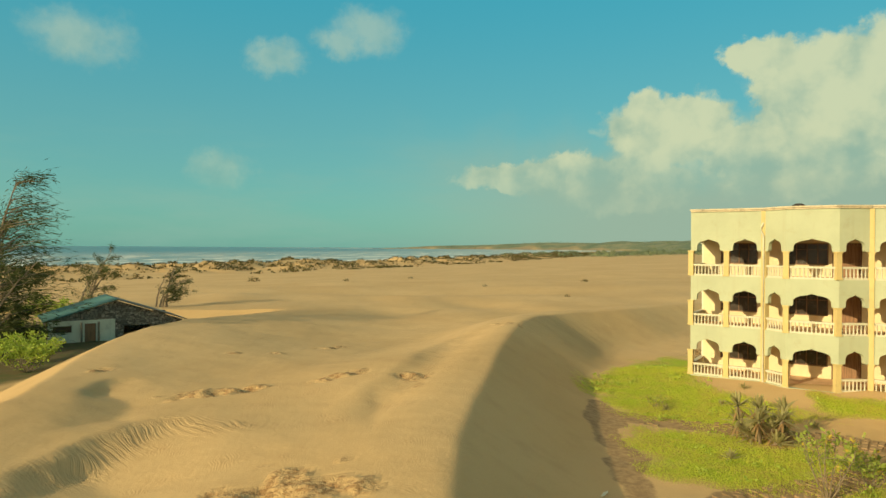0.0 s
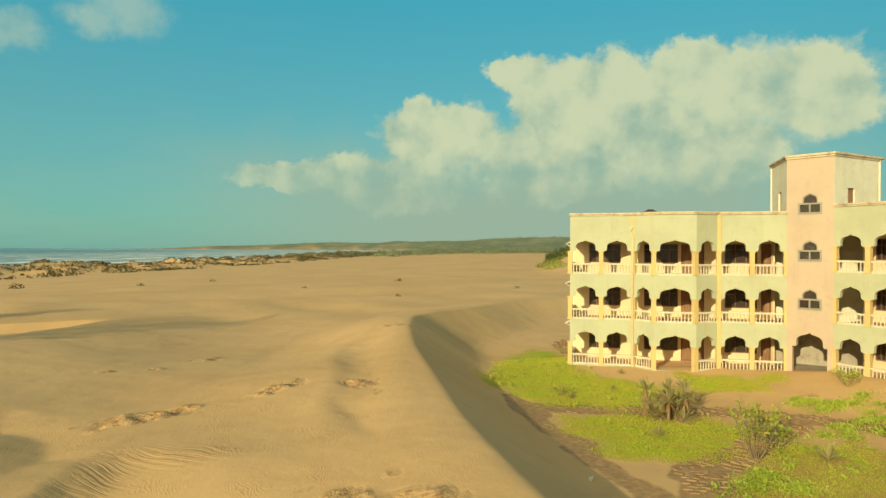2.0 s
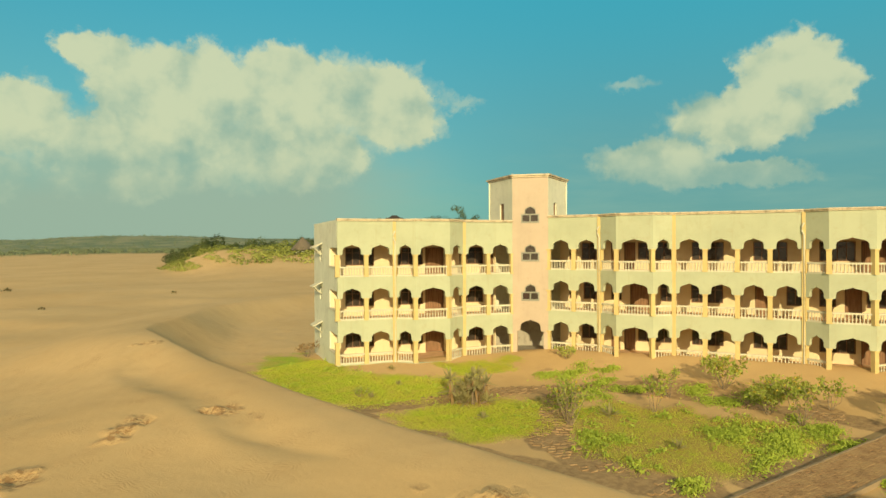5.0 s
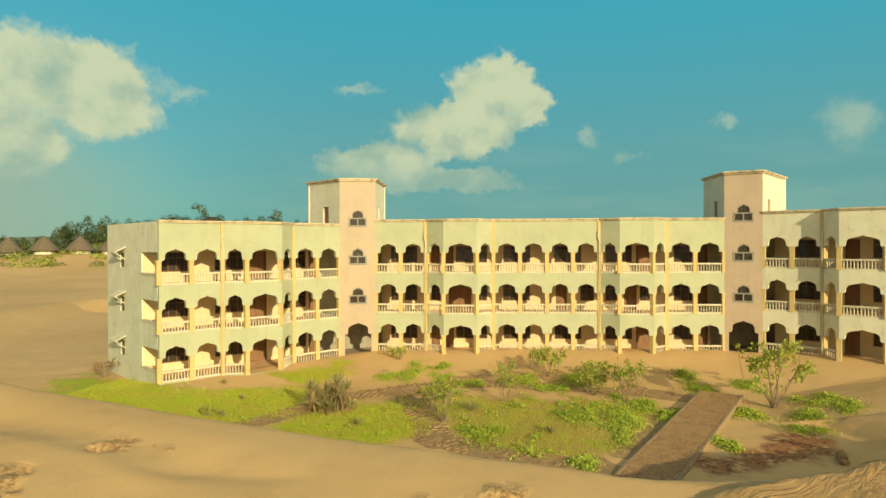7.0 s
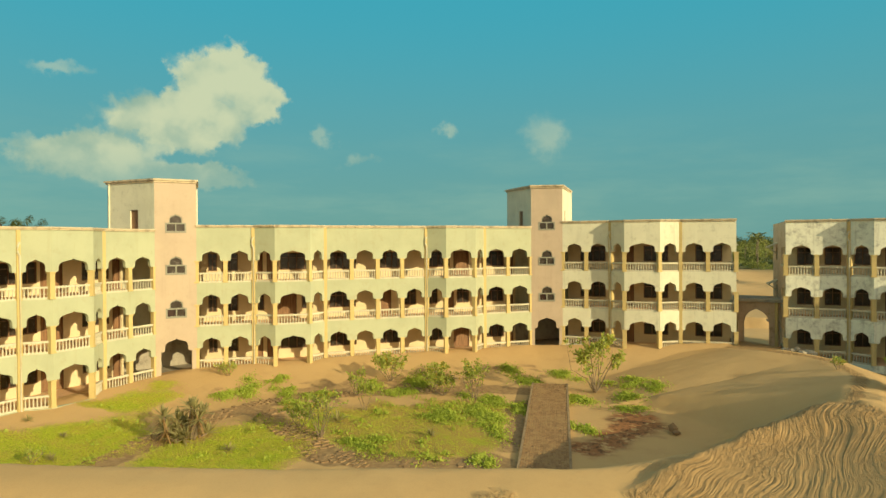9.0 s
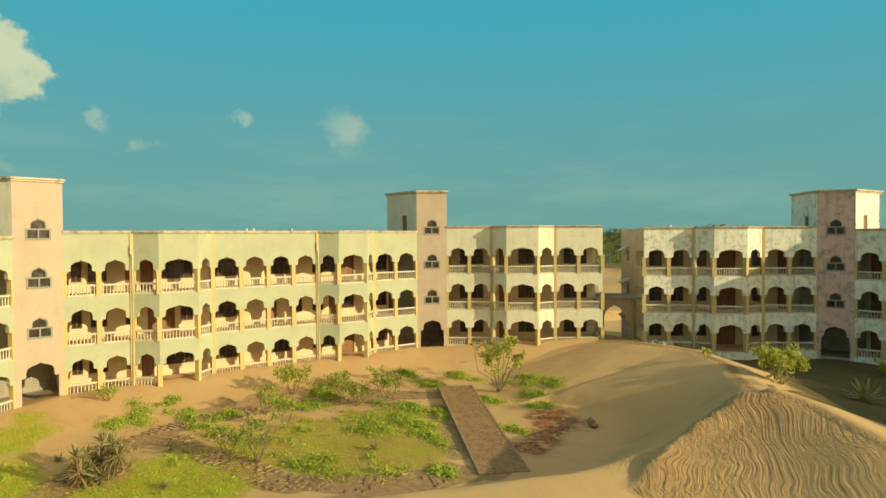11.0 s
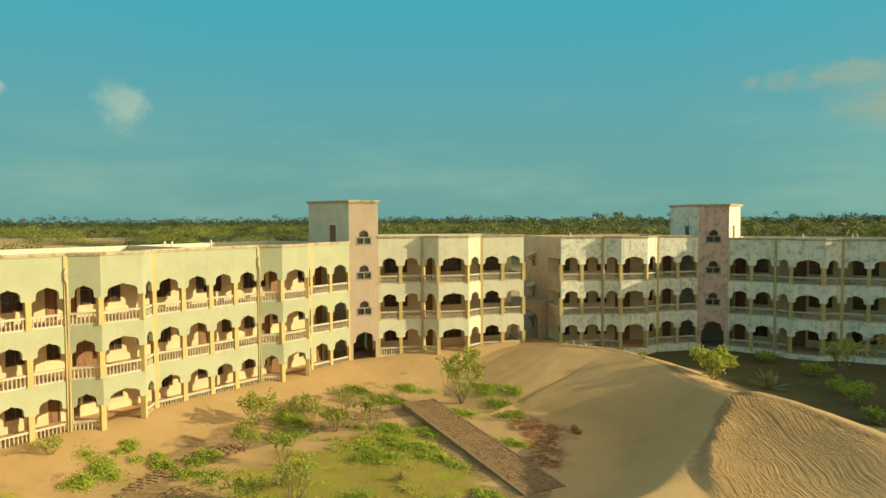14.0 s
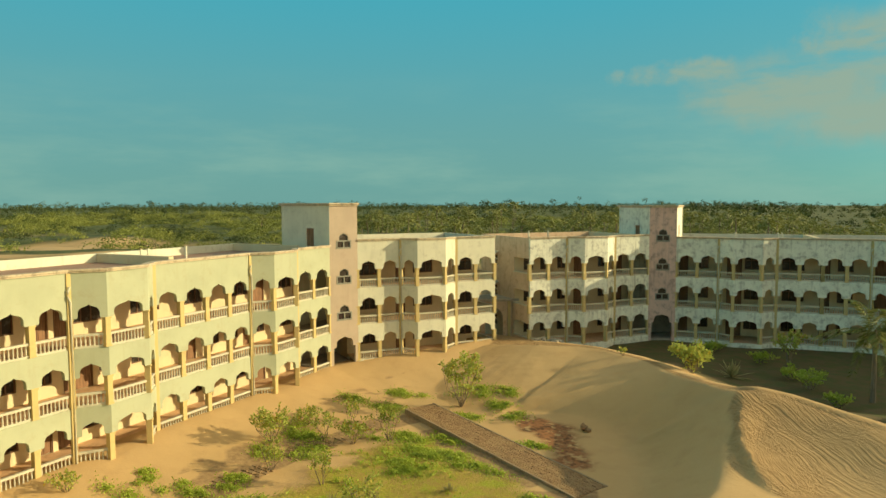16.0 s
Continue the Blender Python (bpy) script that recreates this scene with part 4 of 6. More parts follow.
            for i in range(4):
                bm.faces.new((va[i], va[(i + 1) % 4], vb[(i + 1) % 4], vb[i]))
            for yy in (6.55, 7.7):
                pipe(bm, [tuple(M @ Vector((xs, yy, z + 1.55))), tuple(M @ Vector((xs + o * 0.65, yy, z + 2.08)))], 0.04)
            part("window_hood", bm, BALUSTER, owner)
            bm = bmesh.new()
            box(bm, M, xs + sgn * 0.08, xs + sgn * 0.11, 6.7, 7.6, z + 1.0, z + 2.05)
            part("window", bm, GLASS, owner)
    return P


def pipe(bm, pts, r, n=8):
    last = None
    for i, p in enumerate(pts):
        a, b = Vector(pts[max(i - 1, 0)]), Vector(pts[min(i + 1, len(pts) - 1)])
        q = (b - a).to_track_quat("Z", "Y").to_matrix()
        ring = [bm.verts.new(Vector(p) + q @ Vector((r * math.cos(k * 2 * math.pi / n), r * math.sin(k * 2 * math.pi / n), 0))) for k in range(n)]
        if last:
            for k in range(n):
                bm.faces.new((last[k], last[(k + 1) % n], ring[(k + 1) % n], ring[k]))
        else:
            bm.faces.new(ring[::-1])
        last = ring
    bm.faces.new(last)


def tower_window(owner, M, cx, z, broken=False):
    """Fanlight over two casements in grey metal frames; broken: one casement has lost its glass, a dark sheet stands
    for the shade inside.
    """
    w, zs, za = 1.3, z + 0.62, z + 1.28
    bm = bmesh.new()
    sheet(bm, M, arch_curve(cx, w - 0.02, zs, za), 0.12, 0.14)
    g = part("window", bm, GLASS, owner, "arched stair window in grey metal frames")
    for k, (a, b) in enumerate(((cx - w / 2 + 0.07, cx - 0.05), (cx + 0.05, cx + w / 2 - 0.07))):
        bm = bmesh.new()
        box(bm, M, a, b, 0.06, 0.075, z + 0.07, zs - 0.07)
        # the lost pane is a near-black sheet, painted as the dark of the room
        part("pane", bm, DARKROOM if broken and k == 0 else GLASS, g)
    bm = bmesh.new()
    wall_with_holes(bm, M, cx - w / 2 - 0.05, cx + w / 2 + 0.05, z - 0.06, zs + 0.03, -0.035, 0.10, [(cx - w / 2 + 0.06, cx - 0.045, z + 0.06, zs - 0.07), (cx + 0.045, cx + w / 2 - 0.06, z + 0.06, zs - 0.07)])
    part("frame", bm, GREYMETAL, g, "weathered grey window frame")
    outer = arch_curve(cx, w - 0.004, zs, za)[2:-2]
    inner = [(cx + (x - cx) * 0.86, zs + (h_ - zs) * 0.88) for x, h_ in outer]
    bm = bmesh.new()
    va = [[bm.verts.new(M @ Vector((x, y_, h_))) for x, h_ in line] for line in (outer, inner) for y_ in (0.05, 0.11)]
    for i in range(len(outer) - 1):
        for a, b in ((0, 2), (1, 3), (2, 3)):
            bm.faces.new((va[a][i], va[a][i + 1], va[b][i + 1], va[b][i]))
    part("arch_frame", bm, GREYMETAL, g)


def tower(owner, p, q, rear_l, rear_r, lift, top, mat, side):
    """Stair tower between two wings: pink front with a ground-floor arch and three arched windows, a taller head."""
    M, L = seg(p, q)
    z0 = FLOORS[0] + lift - 0.25
    cx = L / 2
    # front: wall with arch and arched window openings, in bands
    wins = [FLOORS[1] + 0.7 * lift + 0.77, FLOORS[2] + 0.7 * lift + 0.70, TOP + 0.7 * lift - 0.52]
    w = 2.05
    bm = bmesh.new()
    for sgn in (-1, 1):
        edge = [(-w / 2, z0 - 1.5)] + [(x, z) for x, z in arch_curve(0, w, z0 + 1.75, z0 + 2.65) if x <= 0]
        for zw in wins:
            edge += [(0, zw), (-0.65, zw)] + [(x, z) for x, z in arch_curve(0, 1.3, zw + 0.62, zw + 1.28) if x <= 0]
        edge += [(0, top - 0.12), (-L / 2, top - 0.12), (-L / 2, z0 - 1.5)]
        sheet(bm, M, [(cx - sgn * x, z) for x, z in edge], 0.0, 0.25)
    bmesh.ops.remove_doubles(bm, verts=bm.verts, dist=0.0005)
    part("tower_front", bm, mat, owner, "pink rendered tower front")
    for k, zw in enumerate(wins):
        tower_window(owner, M, cx, zw, broken=k == 0)
    # sides and head
    ring = [p, q, rear_r, rear_l]
    for i, (a, b) in enumerate(((q, rear_r), (rear_r, rear_l), (rear_l, p))):
        Ms, Ls = seg(a, b)
        bm = bmesh.new()
        zs = TOP + lift - 0.95
        if i != 1:
            d0 = 1.5 if i == 0 else Ls - 2.4
            wall_with_holes(bm, Ms, 0.0, Ls, zs, top - 0.12, 0.0, 0.22, [(d0, d0 + 0.8, zs + 0.5, zs + 2.0)])
        else:
            box(bm, Ms, 0, Ls, 0, 0.22, zs - 10, top - 0.12)
        part("tower_side", bm, side, owner)
        if i != 1:
            bm = bmesh.new()
            box(bm, Ms, d0, d0 + 0.8, 0.12, 0.16, zs + 0.5, zs + 2.0)
            part("tower_door", bm, BROWN, owner, "dark roof door")
    c = (sum(v[0] for v in ring) / 4, sum(v[1] for v in ring) / 4)
    grow = lambda v, s: (c[0] + (v[0] - c[0]) * s, c[1] + (v[1] - c[1]) * s)
    bm = bmesh.new()
    slab(bm, [grow(v, 1.07) for v in ring], top - 0.12, top)
    slab(bm, [grow(v, 1.035) for v in ring], top - 0.24, top - 0.121)
    part("tower_cornice", bm, CORNICE, owner)
    # stair hall: floor and side walls seen through the arch
    bm = bmesh.new()
    fp, fq = tuple((M @ Vector((0.02, 0.27, 0)))[:2]), tuple((M @ Vector((L - 0.02, 0.27, 0)))[:2])
    slab(bm, [fp, fq, rear_r, rear_l], z0 - 0.25, z0)
    part("hall_floor", bm, CONCRETE, owner)
    bm = bmesh.new()
    slab(bm, [fp, fq, rear_r, rear_l], z0 + 2.85, z0 + 3.05)
    part("hall_ceiling", bm, CONCRETE, owner)
    Mr, Lr = seg(rear_r, rear_l)
    bm = bmesh.new()
    box(bm, Mr, 0.25, Lr - 0.25, 0.24, 0.42, z0, z0 + 2.85)
    part("hall_wall", bm, CONCRETE, owner)


def at_depth(p, q, end, d):
    M, L = seg(p, q)
    return tuple((M @ Vector((L if end else 0, d, 0)))[:2])


A0, A5, B0, B5, B10 = (15.76, 42.06), (27.23, 34.53), (28.28, 31.97), (30.62, 18.87), (33.0, 5.74)
C0, C5, D0, D5 = (32.27, 3.22), (26.0, -8.71), (23.64, -11.21), (16.43, -23.26)
E0, E5, F5 = (14.12, -24.72), (1.37, -28.5), (-11.38, -32.28)
hotel = thing("apartment_building", "three-storey cream hotel block with ogee arcades and pink stair towers", "building")
wing(hotel, A0, A5, (4.2, 5.5, 8.15, 9.65), -0.33, CREAM, SIDE, left_end=True, rooms=ROOMS_A)
wing(hotel, B0, B5, (3.93, 5.38, 7.95, 9.19), 0.0, CREAM, SIDE, rooms=ROOMS_B, middle=ROOMS_BM)
wing(hotel, B5, B10, (3.97, 5.32, 7.85, 9.04), 0.0, CREAM, SIDE, rooms=ROOMS_B2, middle=ROOMS_B2M)
wing(hotel, C0, C5, (3.91, 5.10, 7.84, 9.37), 0.40, WHITE, SIDE, right_end=True, rooms=ROOMS_C)
tower(hotel, A5, B0, (29.9, 38.43), (33.52, 33.0), 0.0, 14.25, PINK, WHITE)
tower(hotel, B10, C0, (37.93, 6.55), (38.6, 0.2), 0.3, 14.5, PINK, WHITE)
hotel2 = thing("apartment_building", "three-storey weathered white hotel block with mould-stained ogee arcades", "building")
wing(hotel2, D0, D5, (4.10, 5.46, 8.12, 9.74), 0.20, WHITE_OLD, PEACH, left_end=True, rooms=ROOMS_D)
wing(hotel2, E0, E5, (4.03, 5.35, 7.95, 9.3), -0.05, WHITE_OLD, SIDE, rooms=ROOMS_E)
wing(hotel2, E5, F5, (4.03, 5.35, 7.95, 9.3), -0.05, WHITE_OLD, SIDE, rooms=ROOMS_E, right_end=True)
tower(hotel2, D5, E0, (20.77, -26.04), (15.01, -29.53), 0.0, 14.2, PINK_OLD, WHITE_OLD)


# plain end of the second block, where it turns back towards the dunes
def closing_wall(name, p, q):
    M, L = seg(p, q)
    bm = bmesh.new()
    box(bm, M, 0, L, 0, 9.0, -1.6, TOP)
    tagged(new(name, mesh_of(name, bm, WHITE_OLD)), "plain weathered white hotel wall closing the second courtyard", "wall", kind="structure")


closing_wall("wall_south_west", (-13.9, -32.2), (-26.3, -26.8))
closing_wall("wall_west", (-28.6, -25.0), (-40.6, -19.0))


# passage between the two blocks
def passage():
    ob = thing("archway", "low cream archway with a flat concrete roof between the blocks", "archway")
    p, q = (29.3, -10.4), (26.7, -13.1)
    M, L = seg(p, q)
    bm = bmesh.new()
    line = [(-0.6, -0.5), (-0.6, 4.75), (L + 0.6, 4.75), (L + 0.6, -0.5), (L / 2 + 0.95, -0.5)] + [(L / 2 + 0.95 * math.cos(k * math.pi / 12), 2.9 + 1.15 * math.sin(k * math.pi / 12) + (0.1 if k == 6 else 0)) for k in range(13)] + [(L / 2 - 0.95, -0.5)]
    sheet(bm, M, line, 0.0, 0.25)
    part("wall", bm, PEACH, ob)
    bm = bmesh.new()
    box(bm, M, -0.55, L + 0.55, -0.45, 3.2, 4.75, 4.98)
    part("roof", bm, CONCRETE, ob, "dark flat concrete roof")
    for x in (0.35, L - 0.35):
        bm = bmesh.new()
        box(bm, M, x - 0.12, x + 0.12, -0.22, -0.003, 0.3, 4.74)
        part("pillar", bm, YELLOW, ob)


passage()


# ---- plants ----
def foliage(name, dark, light, rough=0.6, dry=None, vary=0.45, thin=0.38):
    m, N, b, co, pos = material(name, rough)
    r = N.add("ShaderNodeNewGeometry").outputs["Random Per Island"]
    n = N.math("ADD", N.math("MULTIPLY", N.noise(pos, 0.8, 3), 0.4), N.math("MULTIPLY", N.ramp(N.noise(pos, 0.07, 3), 0.35, 0.65), 0.8 - vary))
    c = N.mix(N.math("MULTIPLY_ADD", r, vary, n), dark, light)
    if dry:
        c = N.mix(N.ramp(r, 0.86, 0.9), c, dry)
    wire(m, N, b, c)
    tr = N.add("ShaderNodeBsdfTranslucent", {0: c})
    mx = N.add("ShaderNodeMixShader", [thin, b.outputs[0], tr.outputs[0]])
    out = next(n for n in m.node_tree.nodes if n.type == "OUTPUT_MATERIAL")
    m.node_tree.links.new(mx.outputs[0], out.inputs[0])
    return m


LEAF = foliage("shrub_leaves", (0.22, 0.29, 0.045), (0.52, 0.55, 0.12), dry=(0.55, 0.42, 0.07))
CREEPER = foliage("creeper_leaves", (0.25, 0.34, 0.04), (0.50, 0.58, 0.095))
GRASS = foliage("grass_blades", (0.40, 0.47, 0.04), (0.60, 0.62, 0.07), dry=(0.58, 0.45, 0.12))
AGAVE = foliage("agave_blades", (0.17, 0.20, 0.08), (0.40, 0.41, 0.19), dry=(0.46, 0.30, 0.12))
DEAD = foliage("dead_blades", (0.22, 0.13, 0.06), (0.42, 0.27, 0.12))
NEEDLE = foliage("casuarina_sprays", (0.028, 0.04, 0.012), (0.10, 0.12, 0.035))
WOODS = foliage("scrub_foliage", (0.12, 0.15, 0.03), (0.34, 0.36, 0.08), vary=0.1, thin=0.2)
FARWOODS = foliage("dark_tree_foliage", (0.022, 0.036, 0.012), (0.10, 0.13, 0.035), vary=0.1, thin=0.2)
# bay foliage, its colour paled and greyed for distance haze
HAZY_BAYWOODS = foliage("haze_paled_scrub", (0.10, 0.14, 0.08), (0.24, 0.27, 0.14), vary=0.2, thin=0.2)
FROND = foliage("palm_leaflets", (0.07, 0.10, 0.022), (0.32, 0.32, 0.09), thin=0.2)
BARK = wood("grey_bark", (0.30, 0.23, 0.15))
THATCH = wood("grey_thatch", (0.20, 0.16, 0.11))


def leaf_mesh(name, pos, way, length, width, mat, up=0.35, rng=None, face=None):
    """Many small folded leaves: a place, a direction, a length and a width each."""
    n = len(pos)
    way = way / (np.linalg.norm(way, axis=1, keepdims=True) + 1e-9)
    rnd = (rng or np.random).normal(size=(n, 3))
    if face is not None:
        rnd = face + 0.18 * rnd
    side = np.cross(way, rnd)
    side /= np.linalg.norm(side, axis=1, keepdims=True) + 1e-9
    nor = np.cross(side, way)
    L, Wd = np.broadcast_to(length, n)[:, None], np.broadcast_to(width, n)[:, None]
    mid = pos + way * L * 0.5
    V = np.stack([pos, mid + side * Wd / 2 + nor * Wd * up * 0.3, pos + way * L, mid - side * Wd / 2 + nor * Wd * up * 0.3], 1).reshape(-1, 3)
    k = np.arange(n) * 4
    F = np.stack([k, k + 1, k + 2, k + 3], 1)
    me = bpy.data.meshes.new(name)
    me.vertices.add(4 * n)
    me.vertices.foreach_set("co", V.astype(np.float32).ravel())
    me.loops.add(4 * n)
    me.loops.foreach_set("vertex_index", F.astype(np.int32).ravel())
    me.polygons.add(n)
    me.polygons.foreach_set("loop_start", np.arange(0, 4 * n, 4, dtype=np.int32))
    me.update(calc_edges=True)
    me.materials.append(mat)
    return me


def tz(x, y):
    return float(terrain(np.array([float(x)]), np.array([float(y)]))[0])


def shrub(name, label, category, x, y, h, spread, stems, leaves, size, seed, mat=None, lean=(0, 0), base=0.0, group=""):
    """A woody shrub or small tree: forked stems and leaves gathered at their ends."""
    rng = np.random.RandomState(seed)
    ob = thing(name, label, category, group, at=(x, y, tz(x, y) - 0.03))
    bm = bmesh.new()
    tips = []
    for i in range(stems):
        a = 2 * math.pi * (i + rng.rand() * 0.7) / stems
        r = spread * (0.45 + 0.55 * rng.rand())
        p0 = Vector((0.08 * math.cos(a), 0.08 * math.sin(a), 0))
        p1 = Vector((0.3 * r * math.cos(a), 0.3 * r * math.sin(a), h * (0.14 + base * 0.35)))
        top = Vector((r * math.cos(a) + lean[0], r * math.sin(a) + lean[1], h * (0.65 + 0.35 * rng.rand())))
        limb(bm, [p0, p1, (p1 + top) / 2 + Vector(rng.normal(size=3) * 0.08 * h), top], 0.006 * h + 0.012, 0.007)
        tips.append((p1, top))
        for k in range(2):
            t = 0.45 + 0.4 * rng.rand()
            q = p1.lerp(top, t)
            end = q + Vector((rng.normal() * spread * 0.35, rng.normal() * spread * 0.35, h * 0.22 * rng.rand() + 0.1))
            limb(bm, [q, (q + end) / 2 + Vector((0, 0, 0.05)), end], 0.004 * h + 0.006, 0.005)
            tips.append((q, end))
    part("branching_stem", bm, BARK, ob)
    per = max(1, leaves // len(tips))
    P, D = [], []
    for q, e in tips:
        for _ in range(per):
            t = 1.0 - min(abs(rng.normal()) * 0.38, 0.95)
            c = np.array(q.lerp(e, t))
            d = rng.normal(size=3) + np.array([0, 0, 0.5])
            d /= np.linalg.norm(d)
            P.append(c + d * size * 0.6 * rng.rand())
            D.append(d)
    P = np.array(P)
    part("leaves", leaf_mesh("leaves", P, np.array(D), size * (0.7 + 0.6 * rng.rand(len(P))), size * 0.62, mat or LEAF, rng=rng), None, ob)
    return ob


def limb(bm, pts, r0, r1, n=5):
    last = None
    m = len(pts) - 1
    for i, p in enumerate(pts):
        a, b = Vector(pts[max(i - 1, 0)]), Vector(pts[min(i + 1, m)])
        q = (b - a).to_track_quat("Z", "Y").to_matrix()
        r = r0 + (r1 - r0) * i / m
        ring = [bm.verts.new(Vector(p) + q @ Vector((r * math.cos(k * 2 * math.pi / n), r * math.sin(k * 2 * math.pi / n), 0))) for k in range(n)]
        if last:
            for k in range(n):
                bm.faces.new((last[k], last[(k + 1) % n], ring[(k + 1) % n], ring[k]))
        last = ring


def blades(bm, c, n, length, width, rng, low=10, high=80, droop=0.25, dead=False):
    """A rosette of stiff tapering blades that grow from one heart at c."""
    heart = bm.verts.new(c)
    for i in range(n):
        a = 2 * math.pi * i / n * 2.4 + rng.rand() * 0.5
        e = radians(low + (high - low) * rng.rand())
        L = length * (0.75 + 0.4 * rng.rand())
        d = Vector((math.cos(a) * math.cos(e), math.sin(a) * math.cos(e), math.sin(e)))
        s = Vector((-math.sin(a), math.cos(a), 0))
        rows = []
        for t, w in ((0.3, 1.0), (0.7, 0.7), (1.0, 0.03)):
            p = Vector(c) + d * L * t - Vector((0, 0, droop * L * t * t))
            up = s.cross(d)
            rows.append([bm.verts.new(p - s * width * w / 2 + up * width * 0.18 * w), bm.verts.new(p), bm.verts.new(p + s * width * w / 2 + up * width * 0.18 * w)])
        bm.faces.new((heart, rows[0][0], rows[0][1])), bm.faces.new((heart, rows[0][1], rows[0][2]))
        for a_, b_ in zip(rows[:-1], rows[1:]):
            bm.faces.new((a_[0], a_[1], b_[1], b_[0])), bm.faces.new((a_[1], a_[2], b_[2], b_[1]))


def agave_clump(x, y, heads, length, seed, label, high=85):
    rng = np.random.RandomState(seed)
    ob = thing("agave", label, "agave plant", at=(x, y, tz(x, y) - 0.02))
    for i in range(heads):
        a, r = 2 * math.pi * i / max(heads, 1) + rng.rand(), (0.0 if heads == 1 else length * (0.35 + 0.75 * rng.rand()))
        c = (r * math.cos(a), r * math.sin(a), 0.05 + (0.0 if heads == 1 else 1.35 * rng.rand() * length))
        bm = bmesh.new()
        blades(bm, c, 22 if heads > 1 else 30, length * (0.7 if heads > 1 else 1.0), 0.10 * length + 0.02, rng, -5, high, 0.2)
        part("rosette", bm, AGAVE, ob)
        if heads > 1:
            bm = bmesh.new()
            limb(bm, [(c[0] * 0.6, c[1] * 0.6, 0), c], 0.07, 0.06)
            part("stem", bm, BARK, ob)
            bm = bmesh.new()
            blades(bm, (c[0], c[1], max(c[2] - 0.12, 0.05)), 9, length * 0.6, 0.08 * length, rng, -60, 5, 0.35)
            part("dead_leaves", bm, DEAD, ob, "brown dead leaves")
    return ob


agave_clump(14.5, 29.8, 16, 1.2, 5, "large shaggy agave clump with brown dead leaves, on the grass")
for x, y, L, sd in ((17.6, 38.6, 0.5, 1), (11.9, 27.2, 0.55, 2), (11.9, 35.2, 0.45, 3), (15.2, 35.9, 0.4, 6), (17.8, 31.6, 0.5, 7), (16.9, 26.6, 0.4, 8), (12.6, 17.2, 0.6, 9), (16.3, 22.0, 0.9, 12)):
    agave_clump(x, y, 1, L, sd, "small grey-green agave rosette in the grass")
agave_clump(5.7, -12.4, 1, 1.8, 21, "grey-green agave with long stiff blades on shaded sand")
SHRUBS = "shrubs in the courtyard"
PLANTED = [("leggy shrub with bare pale stems and yellow-green leaves", 13.4, 22.9, 2.6, 1.15, 11, 420, 0.17), ("tall sparse shrub with round green leaves beside the path", 20.0, 13.4, 2.5, 1.0, 8, 380, 0.19),
           ("sparse leafy shrub on drifted sand", 22.2, 20.8, 1.9, 0.9, 8, 300, 0.17), ("leafy shrub with green and yellow leaves near the arcade", 25.2, 18.4, 2.0, 1.4, 12, 700, 0.2),
           ("spindly young shrub with a small leafy head", 23.4, 15.6, 1.8, 0.8, 6, 260, 0.17), ("spindly young shrub on drifted sand", 24.0, 12.6, 1.8, 0.8, 6, 280, 0.17),
           ("low green shrub against the arcade plinth", 26.6, 29.6, 0.9, 0.8, 8, 300, 0.15), ("low leafy shrub with yellowish leaves on sand", 15.6, 24.0, 1.2, 1.1, 9, 330, 0.16),
           ("bushy green shrub with yellow leaf tips", 21.4, 15.2, 1.6, 1.1, 10, 520, 0.18), ("low spreading shrub beside the arcade", 25.8, 15.0, 1.1, 1.1, 9, 420, 0.17),
           ("low yellow-green shrub in the grass", 11.6, 35.9, 0.6, 0.5, 6, 160, 0.12), ("leafy sapling with a thin bare stem", 18.6, 20.4, 2.1, 0.7, 5, 240, 0.18)]
for i, (lab, x, y, h, sp, st, lv, sz) in enumerate(PLANTED):
    shrub("shrub", lab, "shrub", x, y, h, sp, st, lv, sz, 3 + i, group=SHRUBS)
shrub("shrub", "low dry shrub at the corner of the building", "shrub", 19.5, 49.5, 1.3, 1.2, 9, 420, 0.13, 31, mat=DEAD, group=SHRUBS)
shrub("small_tree", "small many-stemmed tree with a sparse green crown", "tree", 20.2, 5.2, 3.9, 2.0, 11, 1100, 0.24, 12, base=0.3)
shrub("bush", "round bright-green bush on the far side of the dune", "bush", 7.3, -6.7, 2.3, 1.5, 14, 1300, 0.27, 13)
shrub("bush", "small green sprout in the dune crest", "bush", 12.6, -6.4, 0.7, 0.4, 5, 90, 0.17, 14)
for i, (x, y, h) in enumerate(((0.2, -12.6, 1.3), (4.9, -19.4, 1.1), (9.6, -21.6, 1.0), (1.8, -15.0, 1.0), (-2.0, -8.5, 1.0))):
    shrub("bush", "dark leafy bush on the shaded ground behind the dune", "bush", x, y, h, h, 10, 500, 0.2, 60 + i, mat=CREEPER)
shrub("small_tree", "slim tree in the shaded courtyard", "tree", 2.4, -17.5, 4.0, 1.4, 7, 620, 0.22, 15, base=0.8)


def creeper(x, y, rx, ry, n, seed, label="low mat of green creeping leaves on sand"):
    """A ground-hugging, ragged mat of leaves with runners."""
    rng = np.random.RandomState(seed)
    m = 7
    bx, by = x + rx * rng.normal(size=m) * 0.45, y + ry * rng.normal(size=m) * 0.45
    k = rng.randint(0, m, n)
    r = np.abs(rng.normal(size=n)) * 0.36
    a = rng.rand(n) * 2 * math.pi
    px, py = bx[k] + rx * r * np.cos(a), by[k] + ry * r * np.sin(a)
    P = np.stack([px, py, terrain(px, py) + 0.15 * np.exp(-r * r * 4) * rng.rand(n) + 0.02], 1)
    D = rng.normal(size=(n, 3)) + np.array([0, 0, 0.5])
    tagged(new("creeper", leaf_mesh("creeper", P, D, 0.08 + 0.07 * rng.rand(n), 0.075, CREEPER, rng=rng)), label, "creeper", "creeper mats", "stuff")


